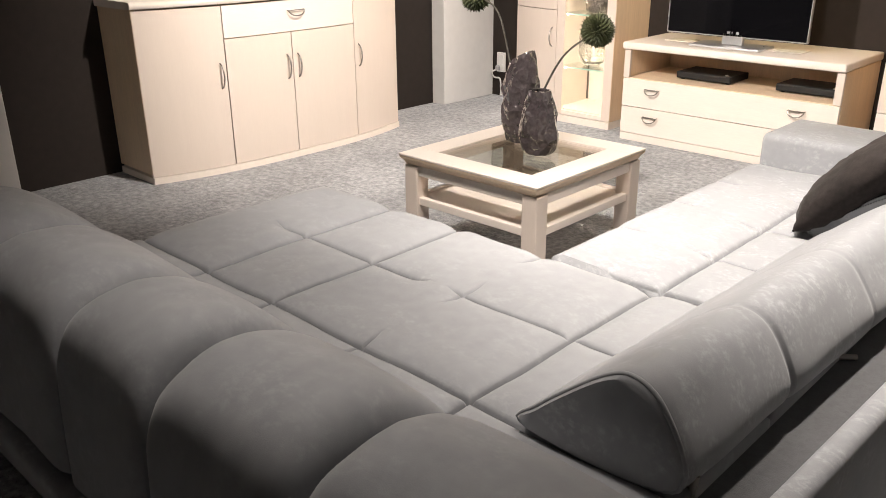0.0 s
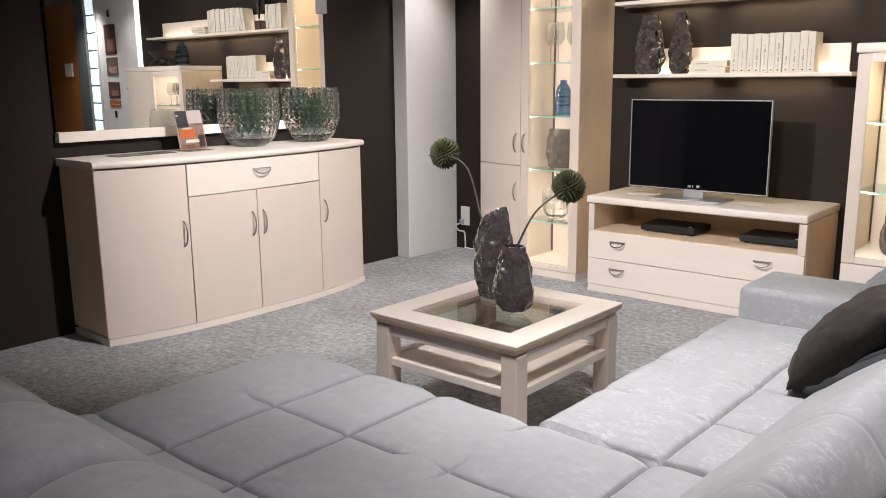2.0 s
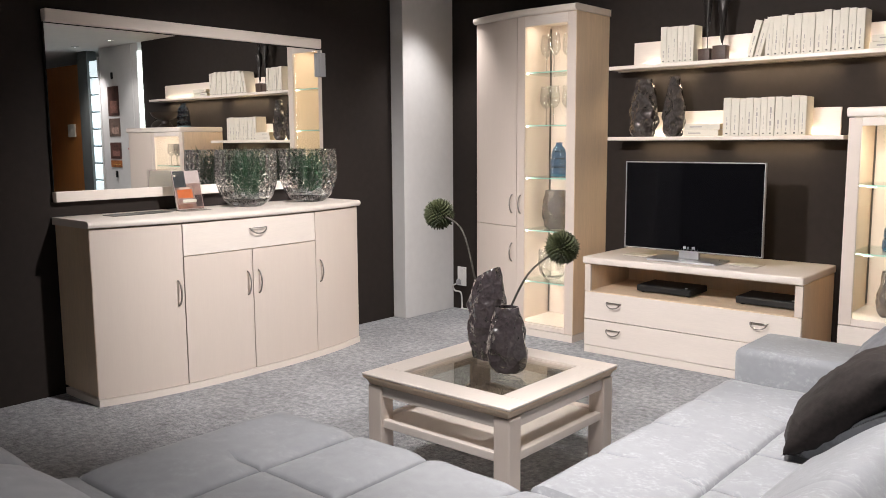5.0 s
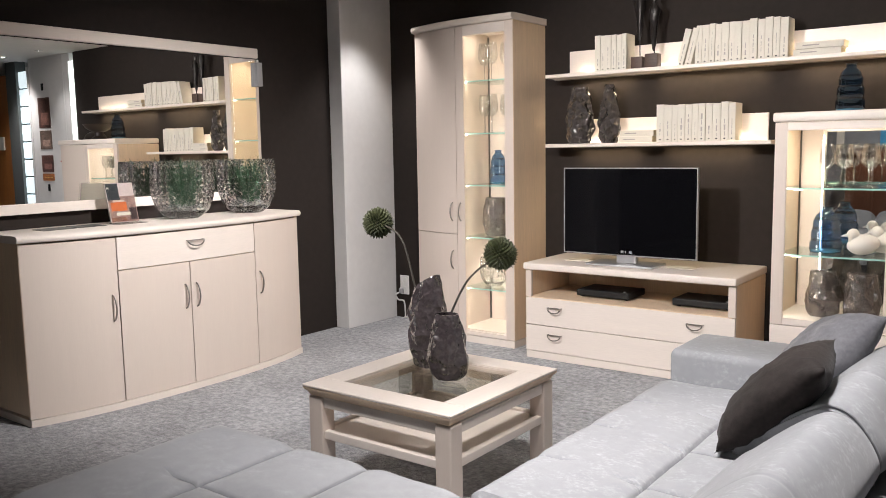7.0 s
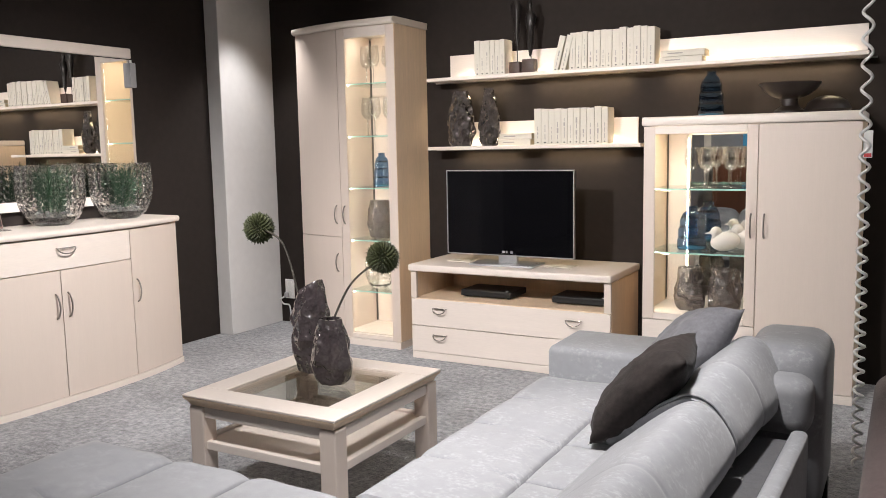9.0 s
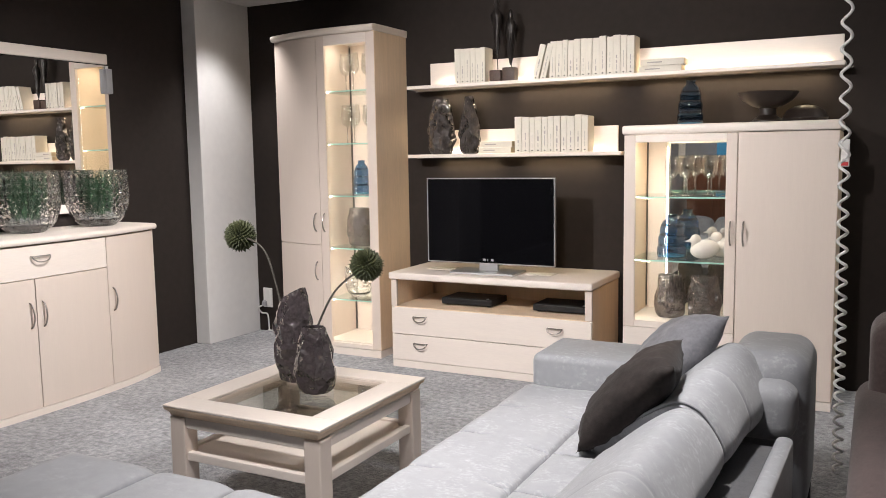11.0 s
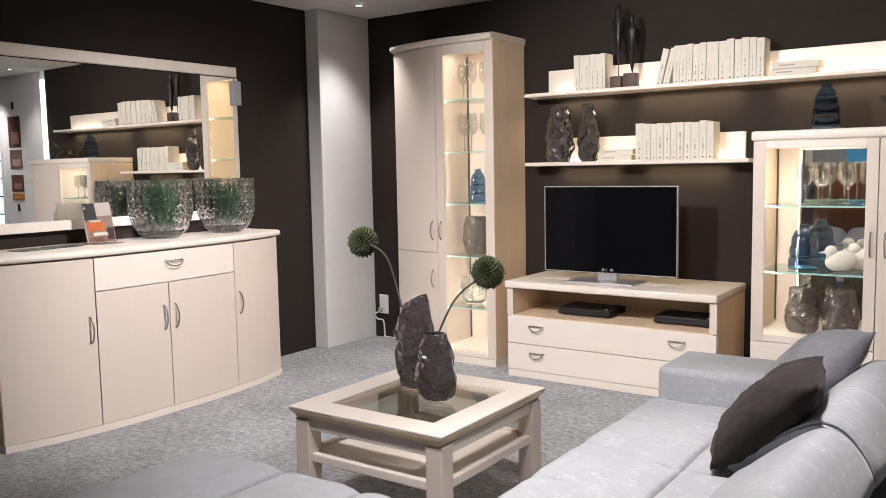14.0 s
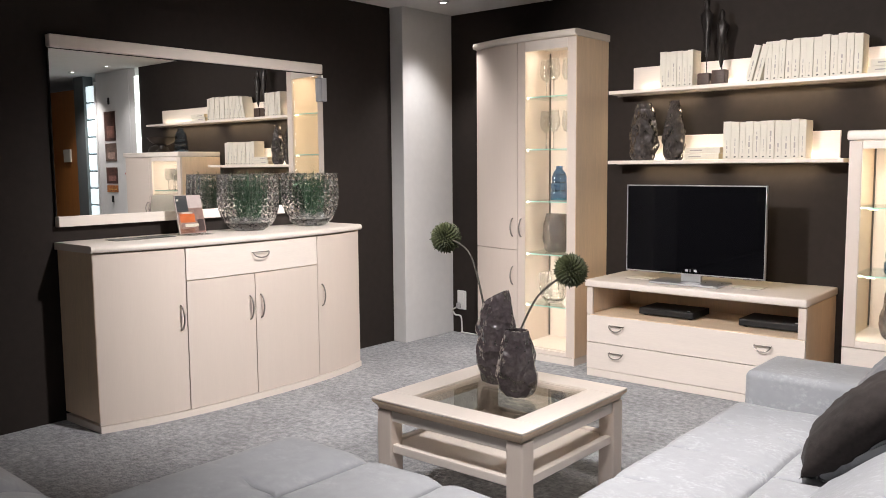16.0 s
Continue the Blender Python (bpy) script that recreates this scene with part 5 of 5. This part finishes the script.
# ---- cut-glass bowls with plants ----
def cut_bowl(at, r, h, group, plant=True):
    cb = thing("cut_glass_bowl", at, "large faceted cut-glass bowl holding green grass plants" if plant else "faceted cut-glass bowl on a glass shelf", "bowl", group)
    prof = spline([(0.36 * r, 0, 0), (0.52 * r, 0.015 * h, 0), (0.80 * r, 0.16 * h, 0), (0.97 * r, 0.40 * h, 0), (1.0 * r, 0.66 * h, 0), (0.97 * r, h, 0)], 12)
    seg = 168

    def facet(a, z):
        u = a * 24 / (2 * math.pi)
        v = z / h * 8.0
        k = min(1.0, max(0.0, (z / h - 0.22) * 7))
        dimple = (0.5 + 0.5 * math.cos(2 * math.pi * u)) * (0.5 + 0.5 * math.cos(2 * math.pi * v))
        flute = abs(((u * 0.5 + v * 0.35) % 1.0) - 0.5) - 0.25
        return 1 - 0.095 * k * dimple + 0.05 * (1 - k) * flute
    outer = [(p.x, p.y) for p in prof]
    inner = [(max(0.004, p.x - 0.016), p.y + (0.02 * h if i == 0 else 0)) for i, p in enumerate(prof)][::-1]
    body = part("body", lathe(outer + inner, at, seg, facet), CUT_GLASS, cb, "", 14)
    body.visible_shadow = False
    part("base", lathe([(0.3 * r, 0.003), (0.5 * r, 0.006), (0.74 * r, 0.15 * h), (0.40 * r, 0.13 * h)], at, 36, facet), CUT_GLASS, body, "thick clear base", 20)
    if plant:
        bm = bmesh.new()
        for i in range(170):
            a, q = random.uniform(0, 6.283), r * 0.66 * math.sqrt(random.random())
            root = Vector((at[0] + q * 0.55 * math.cos(a), at[1] + q * 0.55 * math.sin(a), at[2] + 0.22 * h))
            top = Vector((at[0] + q * 1.22 * math.cos(a), at[1] + q * 1.22 * math.sin(a), at[2] + h * random.uniform(0.7, 1.09)))
            mid = (root + top) / 2 + Vector((random.uniform(-0.02, 0.02), random.uniform(-0.02, 0.02), 0.02))
            side = Vector((-math.sin(a + i), math.cos(a + i), 0)) * random.uniform(0.003, 0.0075)
            vs = [bm.verts.new(p) for p in (root - side, root + side, mid + side, mid - side)]
            tip = bm.verts.new(top + Vector((random.uniform(-0.02, 0.02), random.uniform(-0.02, 0.02), 0)))
            bm.faces.new(vs)
            bm.faces.new((vs[3], vs[2], tip))
        part("grass_plant", bm, LEAF, cb, "green grass blades")
        bm = bmesh.new()
        for i in range(46):
            a, q = random.uniform(0, 6.283), r * 0.56 * math.sqrt(random.random())
            at2 = (at[0] + q * math.cos(a), at[1] + q * math.sin(a), at[2] + h * (0.11 + 0.14 * random.random()))
            tmp = bmesh.new()
            bmesh.ops.create_icosphere(tmp, subdivisions=1, radius=random.uniform(0.010, 0.017), matrix=Matrix.Translation(at2) @ Matrix.Rotation(a * 3, 4, (1, 0.4, 0.2)) @ Matrix.Diagonal((1.25, 0.85, 0.7, 1)))
            join(bm, tmp)
        part("granules", bm, ICE, cb, "clear glass granules")
    return cb


cut_bowl((-4.605, 2.80, BH + 0.001), 0.178, 0.325, "bowls on the sideboard")
cut_bowl((-4.600, 3.262, BH + 0.001), 0.178, 0.325, "bowls on the sideboard")
cut_bowl((-3.645, 4.56, 0.3585), 0.098, 0.20, "bowls in the cabinet", False)

# ---- brochure stand and leaflets on the sideboard ----
br = thing("brochure_stand", (-4.60, 2.42, BH), "acrylic brochure stand with a glossy interior brochure", "brochure stand")
ln = Matrix.Translation((-4.60, 2.42, BH + 0.002)) @ Matrix.Rotation(radians(-14), 4, "Y") @ Matrix.Translation((4.60, -2.42, -BH - 0.002))


def leaning(y0, y1, x0, x1, z0, z1):
    bm = box(x0, x1, y0, y1, z0, z1, 0.0008)
    bmesh.ops.transform(bm, matrix=ln, verts=bm.verts)
    return bm


part("brochure", leaning(2.345, 2.510, -4.606, -4.600, BH + 0.008, BH + 0.222), mat("brochure_photo", (0.60, 0.50, 0.48), 0.25, var=0.16, scale=16), br)
part("photo_room", leaning(2.349, 2.508, -4.5998, -4.5992, BH + 0.010, BH + 0.150), mat("brochure_room", (0.30, 0.19, 0.165), 0.3, var=0.55, scale=34), br, "printed photograph of a living room")
part("cover_block", leaning(2.349, 2.420, -4.5990, -4.5984, BH + 0.130, BH + 0.220), mat("brochure_slate", (0.045, 0.05, 0.055), 0.3, var=0.2), br)
part("photo_sofa", leaning(2.360, 2.452, -4.5990, -4.5984, BH + 0.070, BH + 0.118), mat("brochure_orange", (0.60, 0.15, 0.045), 0.3, var=0.35, scale=30), br)
part("photo_cushions", leaning(2.375, 2.440, -4.5990, -4.5984, BH + 0.1185, BH + 0.129), mat("brochure_cream", (0.62, 0.50, 0.42), 0.3, var=0.3, scale=60), br)
part("photo_table", leaning(2.385, 2.470, -4.5990, -4.5984, BH + 0.045, BH + 0.062), PAPER, br)
part("photo_floor", leaning(2.352, 2.440, -4.5990, -4.5984, BH + 0.013, BH + 0.036), mat("brochure_brown", (0.20, 0.09, 0.06), 0.3, var=0.6, scale=40), br)
part("photo_dark", leaning(2.464, 2.504, -4.5990, -4.5984, BH + 0.02, BH + 0.085), mat("brochure_dark", (0.06, 0.04, 0.04), 0.3, var=0.6, scale=40), br)
part("title_bar", leaning(2.353, 2.365, -4.5980, -4.5975, BH + 0.190, BH + 0.200), PAPER, br)
part("back_sheet", leaning(2.345, 2.510, -4.6095, -4.6065, BH + 0.008, BH + 0.222), PAPER, br, "plain pale back cover")
part("holder", leaning(2.338, 2.515, -4.5965, -4.5945, BH + 0.002, BH + 0.226), PANE, br, "clear acrylic front")
bm = box(-4.66, -4.53, 2.338, 2.515, BH + 0.001, BH + 0.004, 0.0005)
part("holder_foot", bm, PANE, br)
for y0, y1, x0, c in ((1.96, 2.13, -4.68, 0.16), (2.14, 2.30, -4.69, 0.09)):
    lf = thing("leaflet", (x0, y0, BH), "dark printed leaflet lying on the sideboard", "leaflet", "leaflets on the sideboard")
    part("sheet", box(x0, x0 + 0.12, y0, y1, BH + 0.001, BH + 0.004, 0.0008), mat("leaflet_print", (c, c * 0.95, c * 0.9), 0.4, var=0.7, scale=30), lf)

# ---- far corner of the hall, seen only in the mirrors ----
struct("partition", box(-4.3, -2.2, -5.75, -5.65, 0, 1.9, 0.004), mat("grey_partition_paint", (0.22, 0.22, 0.23), 0.8, var=0.06, scale=2, bump=0.2, bscale=200), "grey painted low partition")
cb = thing("brown_cabinet", (-3.1, -5.3, 0), "reddish brown wooden cabinet against a grey partition", "cabinet")
part("body", box(-3.44, -2.60, -5.64, -5.02, 0.05, 1.16, 0.003), mat("red_brown_wood", (0.16, 0.065, 0.035), 0.45, var=0.3, scale=4, stretch=(9, 9, 0.6)), cb)
part("plinth", box(-3.42, -2.62, -5.62, -5.06, 0, 0.05, 0), BROWN_WOOD, cb)
part("top_panel", box(-3.46, -2.58, -5.645, -5.0, 1.161, 1.19, 0.004, 2), BROWN_WOOD, cb)
part("door", box(-3.43, -3.03, -5.019, -5.0, 0.06, 1.15, 0.003), bpy.data.materials["red_brown_wood"], cb)
part("door", box(-3.01, -2.61, -5.019, -5.0, 0.06, 1.15, 0.003), bpy.data.materials["red_brown_wood"], cb)
bp = thing("wall_panel", (-2.85, -5.64, 1.25), "plain blue display panel on a grey partition", "panel")
part("board", box(-3.06, -2.4, -5.648, -5.62, 1.22, 1.80, 0.003), mat("blue_board", (0.05, 0.28, 0.50), 0.5, var=0.1, scale=5), bp)
ns = thing("notice_sheet", (-3.66, -5.64, 1.1), "white paper notice hanging on a grey partition", "notice")
part("sheet", box(-3.72, -3.60, -5.648, -5.642, 1.18, 1.46, 0.001), PAPER, ns)
# invented fixture, unseen even in the mirrors, to go with the rear fill spot
dl = thing("downlight", (-3.0, -4.2, CEIL), "small recessed ceiling downlight switched on", "downlight", "ceiling downlights")
part("trim_ring", lathe([(0.021, -0.002), (0.023, -0.008), (0.040, -0.008), (0.042, -0.001)], (-3.0, -4.2, CEIL), 24, cap=False), SILVER, dl)
part("lens", lathe([(0.022, -0.001), (0.022, -0.005)], (-3.0, -4.2, CEIL), 24), DOWNLIGHT, dl, "bright warm lens")
